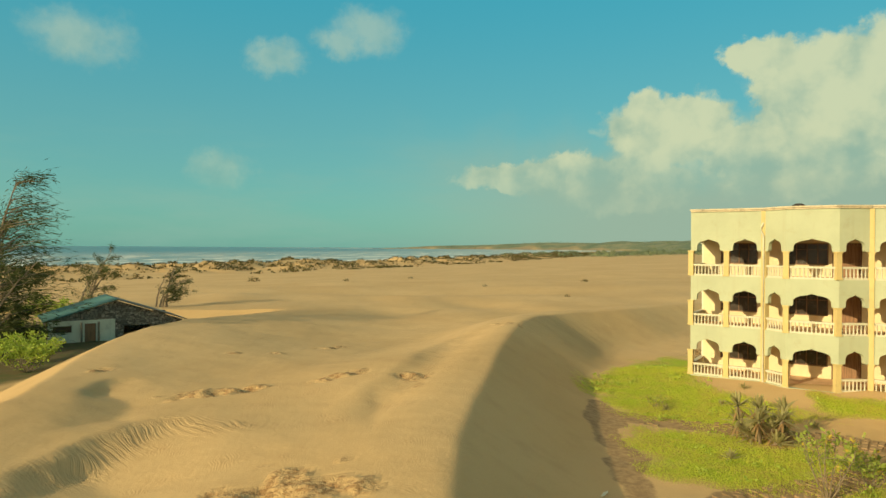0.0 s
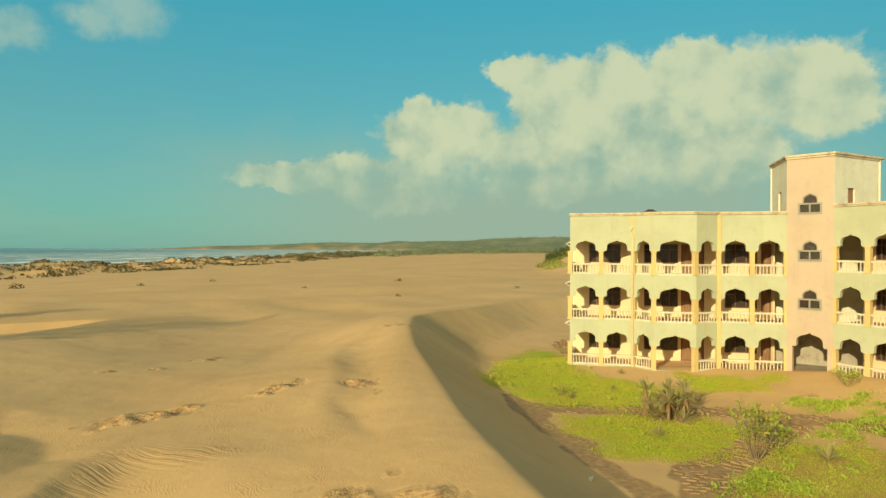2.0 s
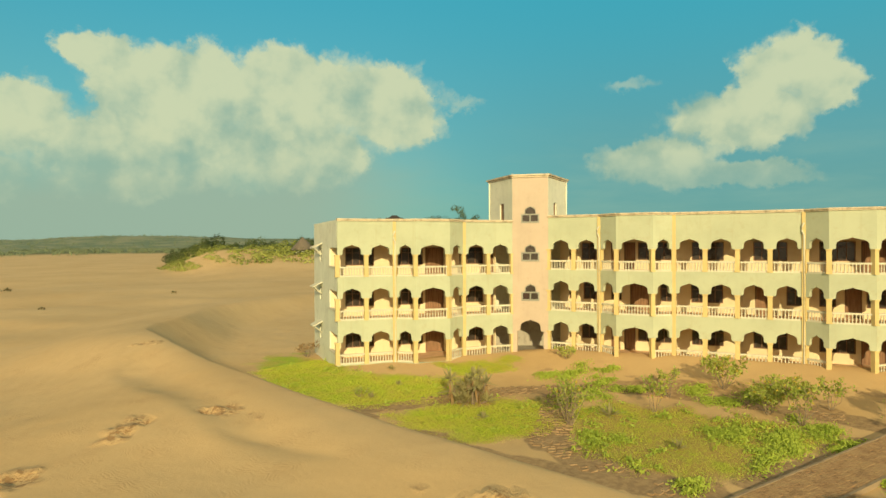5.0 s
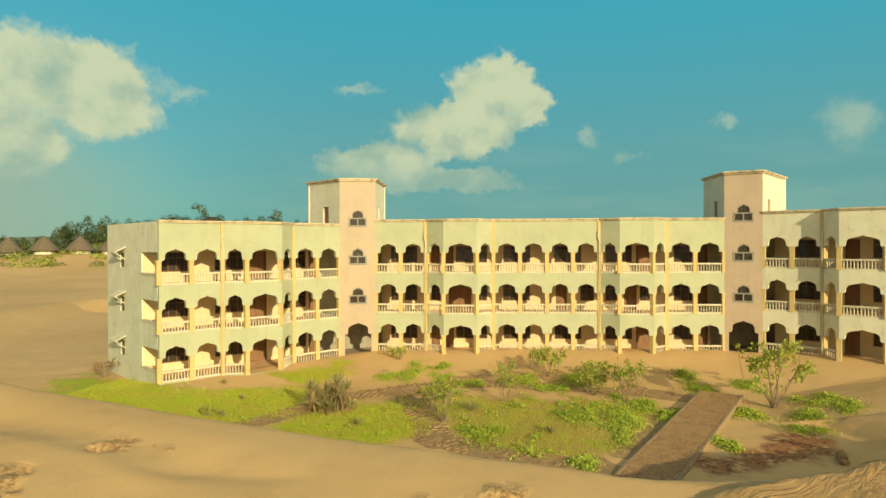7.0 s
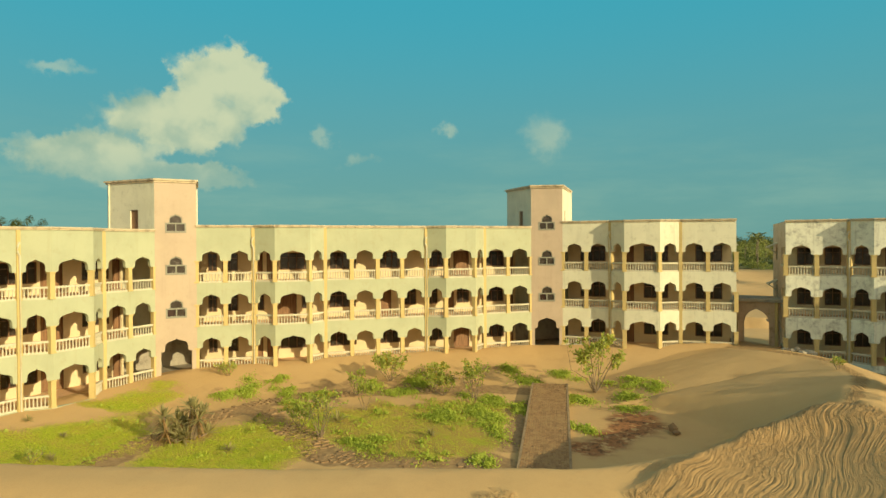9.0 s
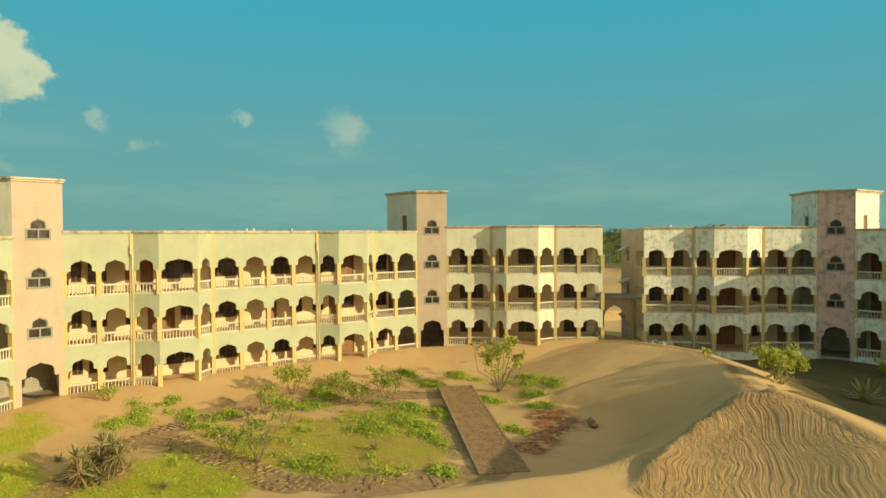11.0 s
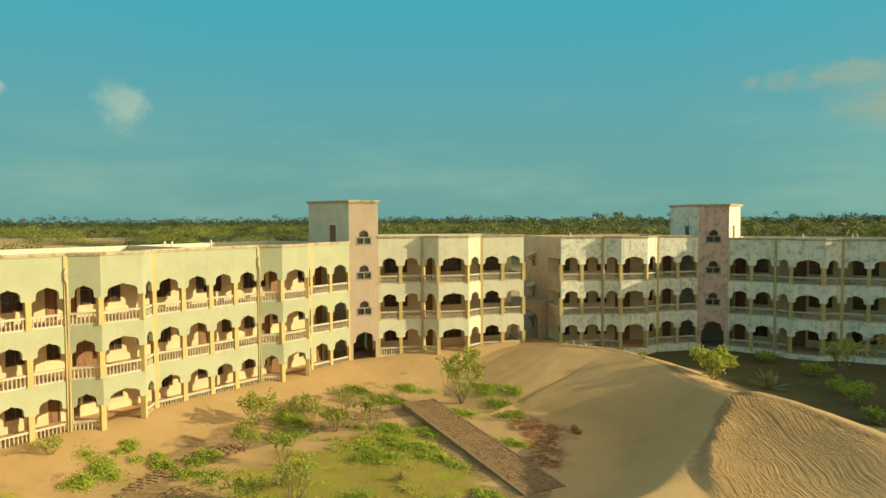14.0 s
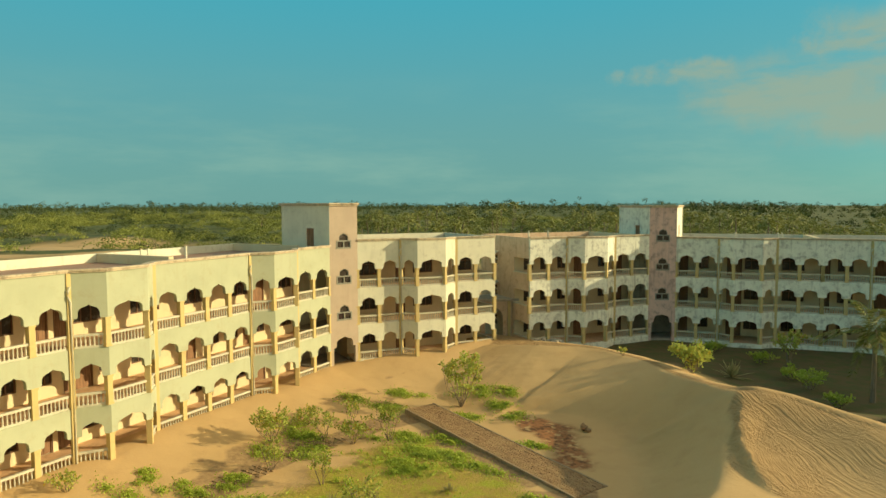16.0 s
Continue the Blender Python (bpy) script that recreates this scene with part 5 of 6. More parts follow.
for i, (x, y, rx, ry) in enumerate(((24.0, 27.6, 1.3, 0.9), (23.0, 29.4, 0.9, 0.7), (24.4, 16.4, 1.7, 1.0), (22.4, 17.8, 1.1, 0.8), (25.6, 9.0, 1.7, 1.0), (25.8, 5.6, 1.2, 0.8), (18.6, 7.0, 1.2, 1.0), (16.8, 4.5, 1.3, 0.9), (20.6, 2.6, 1.5, 0.8),
                                    (12.4, 8.9, 0.9, 0.6), (18.2, 2.1, 0.7, 0.5), (19.6, 12.6, 1.6, 0.8), (16.6, 13.4, 1.8, 0.9), (13.8, 13.9, 1.6, 0.8), (17.3, 11.3, 1.0, 0.5), (12.3, 20.6, 1.2, 0.8), (16.6, 15.8, 1.2, 1.0), (20.6, 24.4, 1.1, 0.8), (8.6, 15.5, 0.8, 0.5), (25.9, 26.2, 0.6, 0.5), (23.2, 25.4, 1.0, 0.6), (22.4, 22.9, 0.8, 0.5), (24.2, 19.6, 0.9, 0.7))):
    creeper(x, y, rx * 1.3, ry * 1.3, int(1500 * rx * ry) + 300, 40 + i)


def grass_tufts(count, seed):
    """Short blades over the lawns."""
    rng = np.random.RandomState(seed)
    px, py = rng.uniform(7.5, 26.5, count), rng.uniform(10, 47.5, count)
    g = ground_masks(px, py)[0]
    keep = rng.rand(count) < (g * 1.1 - 0.1) * np.where(py < 23, 0.4, 1.0)
    px, py = px[keep], py[keep]
    n = len(px)
    P = np.stack([px, py, terrain(px, py)], 1)
    D = rng.normal(size=(n, 3)) * 0.6 + np.array([0, 0, 1.0])
    patch = NA.fbm(px / 3, py / 3, 3)
    return leaf_mesh("lawn_grass", P, D, 0.05 + 0.13 * patch * rng.rand(n), 0.016, GRASS, rng=rng)


tagged(new("lawn_grass", grass_tufts(300000, 77)), "short bright green lawn grass with dry yellow blades", "grass", kind="stuff")


def weeds(count, seed):
    """Leafy weeds standing over the lawns and along the edges."""
    rng = np.random.RandomState(seed)
    px, py = rng.uniform(7.5, 26.5, count), rng.uniform(10, 47.5, count)
    keep = rng.rand(count) < (ground_masks(px, py)[0] * smooth01((NA.fbm(px / 2.2, py / 2.2, 3) - 0.5) / 0.1)) * (0.35 + 0.65 * smooth01((25 - py) / 4))
    px, py = px[keep], py[keep]
    k = np.repeat(np.arange(len(px)), 9)
    n = len(k)
    P = np.stack([px[k] + rng.normal(size=n) * 0.09, py[k] + rng.normal(size=n) * 0.09, np.zeros(n)], 1)
    P[:, 2] = terrain(P[:, 0], P[:, 1]) + 0.16 * rng.rand(n)
    return leaf_mesh("weeds", P, rng.normal(size=(n, 3)) + np.array([0, 0, 0.6]), 0.14 + 0.08 * rng.rand(n), 0.09, CREEPER, rng=rng)


tagged(new("weeds", weeds(2600, 78)), "leafy green weeds growing through the lawn", "weeds", kind="stuff")


# ---- the brick path ----
def paved_path():
    a, b, w = (6.7, 13.0), (22.1, 7.7), 2.2
    M, L = seg(a, b)
    za, zb = -0.34, 0.02
    tilt = M @ Matrix.Translation((0, 0, za)) @ Matrix.Rotation(-math.atan2(zb - za, L), 4, "Y")
    bm = bmesh.new()
    box(bm, tilt, 0, L, -w / 2, w / 2, -0.5, -0.03)
    bed = tagged(new("pavement", mesh_of("pavement", bm, SOIL)), "raised path of red-brown bricks with concrete kerbs", "path", kind="structure")
    for side in (-1, 1):
        bm = bmesh.new()
        box(bm, tilt, 0, L, side * (w / 2 + 0.06) - 0.06, side * (w / 2 + 0.06) + 0.06, -0.55, 0.02)
        part("kerb", bm, KERB, bed, "weathered concrete kerb")
    bm = bmesh.new()
    bx, by = 0.225, 0.122
    hx, hy = bx / 2 - 0.006, by / 2 - 0.006
    corner = [(-hx, -hy, -0.04), (hx, -hy, -0.04), (hx, hy, -0.04), (-hx, hy, -0.04), (-hx, -hy, 0), (hx, -hy, 0), (hx, hy, 0), (-hx, hy, 0),
              (-hx + 0.008, -hy + 0.008, 0.009), (hx - 0.008, -hy + 0.008, 0.009), (hx - 0.008, hy - 0.008, 0.009), (-hx + 0.008, hy - 0.008, 0.009)]
    sides = [f for k in range(4) for f in ((k, (k + 1) % 4, 4 + (k + 1) % 4, 4 + k), (4 + k, 4 + (k + 1) % 4, 8 + (k + 1) % 4, 8 + k))] + [(8, 9, 10, 11)]
    me = bpy.data.meshes.new("brick")
    me.from_pydata(corner, [], sides)
    me.materials.append(BRICK)
    rng = np.random.RandomState(4)
    nx_, ny_ = int(L / bx), int(w / by)
    V, F, single = [], [], 0
    for i in range(nx_):
        for j in range(ny_):
            if rng.rand() < 0.04:
                continue
            m = tilt @ Matrix.Translation((bx * (i + 0.5 + 0.45 * (j % 2)), -w / 2 + by * (j + 0.5), rng.normal() * 0.006 - 0.01)) @ Euler((rng.normal() * 0.02, rng.normal() * 0.02, rng.normal() * 0.03)).to_matrix().to_4x4()
            if single < 298:
                ob = new("brick", me)
                ob.parent, ob.matrix_basis, single = bed, m, single + 1
                continue
            k = len(V)
            V += [tuple(m @ Vector(p)) for p in corner]
            F += [tuple(k + n for n in f) for f in sides]
    rest = bpy.data.meshes.new("bricks")
    rest.from_pydata(V, [], F)
    rest.materials.append(BRICK)
    tagged(part("bricks", rest, None, bed), kind="stuff")


def brick_material():
    m, N, b, co, pos = material("red_brown_brick", 0.9)
    r = N.math("FRACT", N.math("ADD", N.add("ShaderNodeObjectInfo").outputs["Random"], N.add("ShaderNodeNewGeometry").outputs["Random Per Island"]))
    c = N.mix(r, (0.26, 0.155, 0.075), (0.36, 0.225, 0.11))
    c = N.mix(N.ramp(N.noise(pos, 1.3, 5, 0.65), 0.42, 0.68), c, (0.38, 0.25, 0.12))
    return wire(m, N, b, c, N.noise(pos, 18, 4), 0.4, 0.01)


BRICK = brick_material()
KERB = plaster("mossy_kerb", (0.34, 0.25, 0.15), (0.14, 0.10, 0.06), 0.8)
SOIL = plaster("brown_soil", (0.30, 0.19, 0.10), (0.18, 0.115, 0.06), 0.6)


# ---- the half-buried house at the beach ----
def beach_house():
    x, y = -29.75, 57.6
    z = 0.15
    ob = thing("beach_house", "half-buried low house with stone gable and teal sheet roof", "house", at=(x, y, z))
    ob.rotation_euler, ob.scale = (0, 0, radians(35)), (0.84, 0.84, 0.84)
    I = Matrix.Identity(4)
    bm = bmesh.new()
    wall_with_holes(bm, I, -5, 0.8, -0.5, 2.3, -3.5, -3.25, [(-4.6, -3.0, 1.15, 1.8), (-1.9, -0.9, -0.3, 1.95)])
    part("wall", bm, WHITE, ob, "whitewashed front wall")
    bm = bmesh.new()
    box(bm, I, 0.8, 1.3, -3.55, -3.2, -0.5, 2.4)
    box(bm, I, 1.3, 7.0, -3.5, -3.25, 1.55, 2.0)
    box(bm, I, 1.3, 1.6, -3.5, -3.2, -0.5, 1.55)
    box(bm, I, 4.2, 4.4, -3.5, -3.2, -0.5, 1.55)
    box(bm, I, -5, 7, 3.2, 3.5, -0.5, 2.3)
    box(bm, I, -5.0, -4.75, -3.25, 3.2, -0.5, 2.3)
    part("wall", bm, STONE, ob, "rough stone wall")
    bm = bmesh.new()
    sheet(bm, I, [(-5.1, 2.3), (0.9, 4.1), (7.2, 1.9), (7.2, 1.75), (1.3, 2.0), (0.8, 2.3)], -3.52, -3.3)
    part("gable", bm, STONE, ob, "grey stone gable")
    for (x0, z0), (x1, z1), mat, lab in (((-5.4, 2.25), (0.9, 4.2), TEAL, "faded teal sheet roof"), ((0.9, 4.2), (7.6, 1.85), THATCH, "weathered grey roof")):
        bm = bmesh.new()
        sheet(bm, I, [(x0, z0), (x1, z1), (x1, z1 + 0.1), (x0, z0 + 0.1)], -3.9, 3.9)
        part("roof", bm, mat, ob, lab)
    bm = bmesh.new()
    box(bm, I, -1.85, -0.95, -3.4, -3.34, -0.3, 1.9)
    part("door", bm, BROWN, ob, "weathered timber door")
    bm = bmesh.new()
    box(bm, I, -4.55, -3.05, -3.38, -3.36, 1.2, 1.75)
    part("window", bm, GLASS, ob)
    for px in (-2.2, -0.7):
        bm = bmesh.new()
        limb(bm, [(px, -3.8, -0.5), (px, -3.8, 2.1)], 0.1, 0.09, 7)
        part("post", bm, BARK, ob)


def stone_material():
    m, N, b, co, pos = material("rubble_stone", 0.9)
    v = N.add("ShaderNodeTexVoronoi", {"Vector": N.vec("MULTIPLY", pos, (1, 1, 1.7)), "Scale": 3.4}, feature="DISTANCE_TO_EDGE").outputs["Distance"]
    cell = N.add("ShaderNodeTexVoronoi", {"Vector": N.vec("MULTIPLY", pos, (1, 1, 1.7)), "Scale": 3.4}).outputs["Color"]
    tone = N.mix(N.add("ShaderNodeSeparateXYZ", [cell]).outputs[0], (0.13, 0.115, 0.09), (0.38, 0.33, 0.26))
    c = N.mix(N.ramp(v, 0.03, 0.09), (0.07, 0.06, 0.05), tone)
    return wire(m, N, b, c, N.ramp(v, 0.0, 0.15), 0.8, 0.05)


STONE = stone_material()
TEAL = plaster("faded_teal_sheet", (0.10, 0.24, 0.22), (0.20, 0.15, 0.10), 0.6)
paved_path()
beach_house()


def casuarina(x, y, h, seed, label, wind=(0.9, 0.35), stems=1, thick=90):
    """A wind-bent tree: tapered trunk, rising limbs and drooping sprays of needles."""
    rng = np.random.RandomState(seed)
    ob = thing("casuarina_tree", label, "tree", "beach trees", at=(x, y, tz(x, y) - 0.1))
    bm = bmesh.new()
    trunks = []
    for k in range(stems):
        o = rng.normal(size=2) * (0.0 if stems == 1 else 0.5)
        sway = (0.16 if stems == 1 else 0.12 + 0.4 * rng.rand()) * h
        hh = h if k == 0 else h * (0.55 + 0.4 * rng.rand())
        trunks.append([Vector((o[0] + wind[0] * sway * t * t, o[1] + wind[1] * sway * t * t, hh * t)) for t in (0, 0.25, 0.5, 0.75, 1.0)])
        limb(bm, trunks[-1], 0.022 * h, 0.015, 7)
    P, D = [], []
    for i in range(int(3.4 * h) + 10):
        tr = trunks[i % stems]
        t = 0.12 + 0.86 * rng.rand()
        k = min(int(t * 4), 3)
        q = tr[k].lerp(tr[k + 1], t * 4 - k)
        a = rng.rand() * 2 * math.pi
        L = h * (0.36 * (1 - t) + 0.16) * (0.5 + 0.8 * rng.rand())
        d = Vector((math.cos(a) + wind[0] * 0.7, math.sin(a) + wind[1] * 0.7, 0.05 + 0.6 * rng.rand())).normalized()
        e = q + d * L
        limb(bm, [q, q + d * L * 0.5 + Vector((0, 0, 0.04 * L)), e], 0.004 * h + 0.006, 0.006, 4)
        for _ in range(thick):
            s = 0.3 + 0.75 * rng.rand()
            c = q + d * L * s
            P.append(np.array(c) + rng.normal(size=3) * 0.026 * h)
            D.append(np.array(d) * 0.7 + rng.normal(size=3) * 0.4 + np.array([wind[0] * 0.6, wind[1] * 0.6, -0.35]))
    part("trunk", bm, BARK, ob)
    P = np.array(P)
    part("crown", leaf_mesh("crown", P, np.array(D), 0.22 + 0.045 * h * rng.rand(len(P)), 0.05, NEEDLE, rng=rng), None, ob)


casuarina(-34.6, 50.0, 13.5, 1, "tall dark wind-bent casuarina tree beside the house", thick=75)
casuarina(-37.6, 54.5, 10.5, 4, "dark casuarina tree behind the house", thick=90)
casuarina(-33.4, 47.0, 7.5, 7, "dark dense casuarina tree beside the house", stems=3, thick=170)
casuarina(-38.5, 47.0, 12.0, 9, "tall dark casuarina tree beside the house", stems=2, thick=90)
casuarina(-41.0, 43.0, 10.5, 10, "tall dark casuarina tree in the grove by the house", stems=2, thick=150)
casuarina(-44.5, 50.5, 9.5, 11, "dense dark casuarina tree in the grove by the house", stems=2, thick=150)
casuarina(-46.0, 40.0, 9.5, 12, "dense dark casuarina tree at the edge of the grove", stems=2, thick=150)
casuarina(-39.2, 74.0, 6.8, 2, "bushy wind-bent casuarina tree behind the house", stems=4, thick=80)
casuarina(-34.2, 79.5, 6.0, 3, "bushy wind-bent casuarina tree on the beach", stems=4, thick=80)
shrub("bush", "broad dark green bush beside the beach house", "bush", -26.4, 42.0, 2.2, 2.4, 16, 2200, 0.2, 31, mat=CREEPER)
shrub("bush", "broad dark green bush at the foot of the dune", "bush", -28.2, 44.6, 2.2, 2.0, 14, 1500, 0.2, 32, mat=CREEPER)
shrub("bush", "dark thicket under the casuarina trees", "bush", -32.6, 50.5, 2.2, 2.0, 14, 1600, 0.2, 33, mat=CREEPER)
shrub("bush", "dark thicket behind the beach house", "bush", -37.5, 62.5, 3.0, 2.6, 14, 1600, 0.22, 34, mat=CREEPER)


# ---- far plants, joined ----
def clumps(cx, cy, cz, r, per, seed, mat, name, flat=0.75, leaf=0.5):
    """Rounded, ragged clumps of leaves round each centre."""
    rng = np.random.RandomState(seed)
    n = len(cx) * per
    k = np.repeat(np.arange(len(cx)), per)
    d = rng.normal(size=(n, 3))
    d /= np.linalg.norm(d, axis=1, keepdims=True)
    d[:, 2] = np.abs(d[:, 2]) * 1.2 - 0.15
    lump = 0.65 + 0.5 * rng.rand(n)
    P = np.stack([cx[k] + d[:, 0] * r[k] * lump, cy[k] + d[:, 1] * r[k] * lump, cz[k] + d[:, 2] * r[k] * flat * lump], 1)
    D = np.cross(d, rng.normal(size=(n, 3)))
    return leaf_mesh(name, P, D, r[k] * leaf * (0.7 + 0.6 * rng.rand(n)), r[k] * leaf * 0.8, mat, rng=rng, face=d)


def scatter(n, x0, x1, y0, y1, seed, want):
    rng = np.random.RandomState(seed)
    x, y = rng.uniform(x0, x1, n), rng.uniform(y0, y1, n)
    keep = rng.rand(n) < want(x, y)
    return x[keep], y[keep], rng


def mounds(x, y, R, H, rng, sub, per, mat, name, leaf=0.5):
    """Domed thickets, each of many small clumps."""
    k = np.repeat(np.arange(len(x)), sub)
    n = len(k)
    u, a = np.sqrt(rng.rand(n)), rng.rand(n) * 2 * math.pi
    px, py = x[k] + R[k] * u * np.cos(a), y[k] + R[k] * u * np.sin(a)
    pz = terrain(px, py, False) + H[k] * (1 - u * u) * (0.55 + 0.55 * rng.rand(n))
    return clumps(px, py, pz, R[k] * 0.17 + 0.35 + 0.5 * rng.rand(n), per, 6, mat, name, 0.8, leaf)


def scrub_near():
    x, y, rng = scatter(1500, 60, 620, -420, 330, 5, lambda x, y: ground_masks(x, y)[3] * 0.85)
    R = rng.uniform(2.5, 9.0, len(x)) * (0.8 + 0.6 * smooth01((x - 150) / 250))
    H = R * rng.uniform(0.2, 0.6, len(x))
    for some, mat, lab in ((rng.rand(len(x)) < 0.75, WOODS, "yellow-green thickets of coastal scrub on sand"), (None, FARWOODS, "dark green thickets of coastal scrub on sand")):
        some = ~last if some is None else some
        last = some
        tagged(new("scrub", mounds(x[some], y[some], R[some], H[some], rng, 26, 22, mat, "scrub", 0.26)), lab, "scrub", kind="stuff")
    x, y, rng = scatter(650, -160, 300, -420, -75, 15, lambda x, y: np.where(y < -78 - 0.1 * x, 0.75, 0))
    R = rng.uniform(1.6, 4.5, len(x))
    tagged(new("scrub", mounds(x, y, R, R * rng.uniform(0.2, 0.5, len(x)), rng, 12, 24, FARWOODS, "scrub", 0.3)), "low dark green coastal bush behind the hotel", "scrub", kind="stuff")


def woods_far():
    x, y, rng = scatter(13000, 250, 2400, -2200, 500, 7, lambda x, y: np.where(y < 60 + x * 0.35, 1.0, 0) * smooth01((np.hypot(x, y) - 560) / 350) * smooth01((NB.fbm(x / 90, y / 90, 3) - 0.36) / 0.1))
    r = rng.uniform(2.4, 5.0, len(x))
    lift = (2 + 11 * rng.rand(len(x)) ** 2.2) * (0.5 + NA.fbm(x / 60, y / 60, 2))
    tagged(new("far_woods", clumps(x, y, terrain(x, y, False) + lift, r, 22, 8, FARWOODS, "far_woods", 1.0, 0.4)), "dark green woods along the horizon", "woods", kind="stuff")
    x, y, rng = scatter(4200, -900, 300, -1600, -270, 9, lambda x, y: np.clip(420 / np.hypot(x, y), 0.25, 1))
    r = rng.uniform(1.8, 4.2, len(x))
    lift = 1.5 + 10 * rng.rand(len(x)) ** 1.5
    tagged(new("far_woods", clumps(x, y, terrain(x, y, False) + lift, r, 40, 10, FARWOODS, "far_woods", 0.8, 0.34)), "dark green palm woods south of the hotel", "woods", kind="stuff")
    # trees on the rise north-east of the hotel, and along the bay
    n = 620
    a, d = np.radians(rng.uniform(26.5, 62, n)), rng.uniform(246, 300, n)
    x, y = d * np.sin(a), d * np.cos(a)
    lift = (4.5 + 9.5 * smooth01((np.degrees(a) - 39) / 3)) * rng.rand(n) * (0.35 + NA.fbm(x / 14, y / 14, 2))
    r = rng.uniform(1.2, 2.6, n)
    tagged(new("woods", clumps(x, y, terrain(x, y, False) + lift, r, 130, 12, FARWOODS, "woods", 1.25, 0.26)), "dark trees on the sandy rise behind the huts", "woods", kind="stuff")
    n = 150
    a, d = np.radians(rng.uniform(25.5, 46, n)), rng.uniform(196, 246, n)
    x, y = d * np.sin(a), d * np.cos(a)
    r = rng.uniform(1.2, 3.0, n)
    tagged(new("scrub", clumps(x, y, terrain(x, y, False), r, 90, 18, WOODS, "scrub", 0.6, 0.25)), "yellow-green scrub on the sandy rise before the trees", "scrub", kind="stuff")
    n = 2000
    a, d = np.radians(rng.uniform(-3, 34, n)), rng.uniform(700, 3300, n)
    x, y = d * np.sin(a), d * np.cos(a)
    ok = ~inside(x, y, SHORE + OPEN_SEA) & (polyline(x, y, SHORE)[0] > 40)
    x, y = x[ok], y[ok]
    r = rng.uniform(3, 5.5, len(x))
    tagged(new("far_woods", clumps(x, y, terrain(x, y, False) + r * 0.25, r, 20, 13, HAZY_BAYWOODS, "far_woods", 0.7, 0.4)), "low green woods along the bay, coloured pale for haze", "woods", kind="stuff")


def beach_plants():
    x, y, rng = scatter(90000, -240, 260, 170, 1150, 11, lambda x, y: np.ones(x.shape))
    ds, _ = polyline(x, y, SHORE)
    land = ~inside(x, y, SHORE + OPEN_SEA)
    kn = NB.fbm(x / 13, y / 13, 3)
    ok = land & (ds > 18) & (ds < 115) & (kn + 0.25 * rng.rand(len(x)) > 0.63 + 0.1 * smooth01((ds - 60) / 40))
    x, y = x[ok], y[ok]
    r = rng.uniform(0.4, 1.35, len(x))
    tagged(new("beach_creeper", clumps(x, y, terrain(x, y, False), r, 9, 14, DUNEPLANT, "beach_creeper", 0.6, 0.75)), "brown-green creepers on hummocks along the beach", "creeper", kind="stuff")
    xs = np.array([-51.0, -22, 8, 30, -8, 18, 44])
    ys = np.array([178.0, 150, 125, 140, 165, 96, 110])
    tagged(new("beach_creeper", clumps(xs, ys, terrain(xs, ys, False), np.array([1.8, 0.8, 0.6, 0.9, 0.7, 0.5, 0.6]), 60, 17, DUNEPLANT, "beach_creeper", 0.7, 0.3)), "scattered low shrubs on the sand flat", "shrubs", kind="stuff")


DUNEPLANT = foliage("dune_creeper", (0.065, 0.05, 0.018), (0.17, 0.14, 0.045))
scrub_near()
woods_far()
beach_plants()


# ---- palms ----
def palm(h, seed, label, fine=1):
    rng = np.random.RandomState(seed)
    ob = thing("palm_tree", label, "palm tree", "palms behind the hotel")
    lean = rng.normal(size=2) * 0.06 * h
    bm = bmesh.new()
    pts = [Vector((lean[0] * t * t, lean[1] * t * t, h * t - 0.4 * (t == 0))) for t in (0, 0.3, 0.6, 0.85, 1)]
    limb(bm, pts, 0.2, 0.12, 7)
    part("trunk", bm, BARK, ob)
    P, D, Ln = [], [], []
    top = np.array(pts[-1])
    for i in range(14):
        a, e = 2 * math.pi * i / 14 * 3.1 + rng.rand() * 0.4, radians(-25 + 95 * rng.rand())
        L = 3.8 + 1.5 * rng.rand()
        d = np.array([math.cos(a) * math.cos(e), math.sin(a) * math.cos(e), math.sin(e)])
        s = np.array([-math.sin(a), math.cos(a), 0])
        for k in range(8 * fine):
            t = (k + 1) / (8 * fine)
            c = top + d * L * t - np.array([0, 0, 0.9 * t * t * L * 0.55])
            for sg in (-1, 1):
                P.append(c)
                D.append(s * sg * 0.8 + d * 0.55 + np.array([0, 0, -0.55]))
                Ln.append(0.95 * (1 - 0.6 * t) + 0.15)
    part("crown", leaf_mesh("crown", np.array(P), np.array(D), np.array(Ln), 0.4 / fine, FROND, rng=rng), None, ob)
    return ob


def palms():
    kinds = [palm(7.5, 1, "coconut palm with a ragged green crown"), palm(9.5, 2, "tall coconut palm with a ragged green crown"), palm(6.0, 3, "young coconut palm with drooping fronds"), palm(5.2, 5, "young coconut palm standing in the shaded courtyard", 4)]
    spots = []
    rng = np.random.RandomState(9)
    while len(spots) < 190:
        a, d = radians(rng.uniform(122, 184)), 90 + 210 * rng.rand() ** 0.8
        x, y = d * math.sin(a), d * math.cos(a)
        if (x > 60 or y < -68) and (x < 120 or y < -60):
            spots.append((x, y))
    spots += [(-3.9, -11.6)]
    xs, ys = np.array([p[0] for p in spots]), np.array([p[1] for p in spots])
    zs = terrain(xs, ys, False)
    for i, (x, y, z) in enumerate(zip(xs, ys, zs)):
        k = kinds[i % 3 if i < len(spots) - 1 else 3]
        m = pose(x, y, z, 0, 0, rng.uniform(0, 360))
        if i < 3 or i == len(spots) - 1:
            k.matrix_basis = m
        else:
            copy_thing(k, m @ Matrix.Scale(0.72 + 0.36 * rng.rand(), 4))


palms()


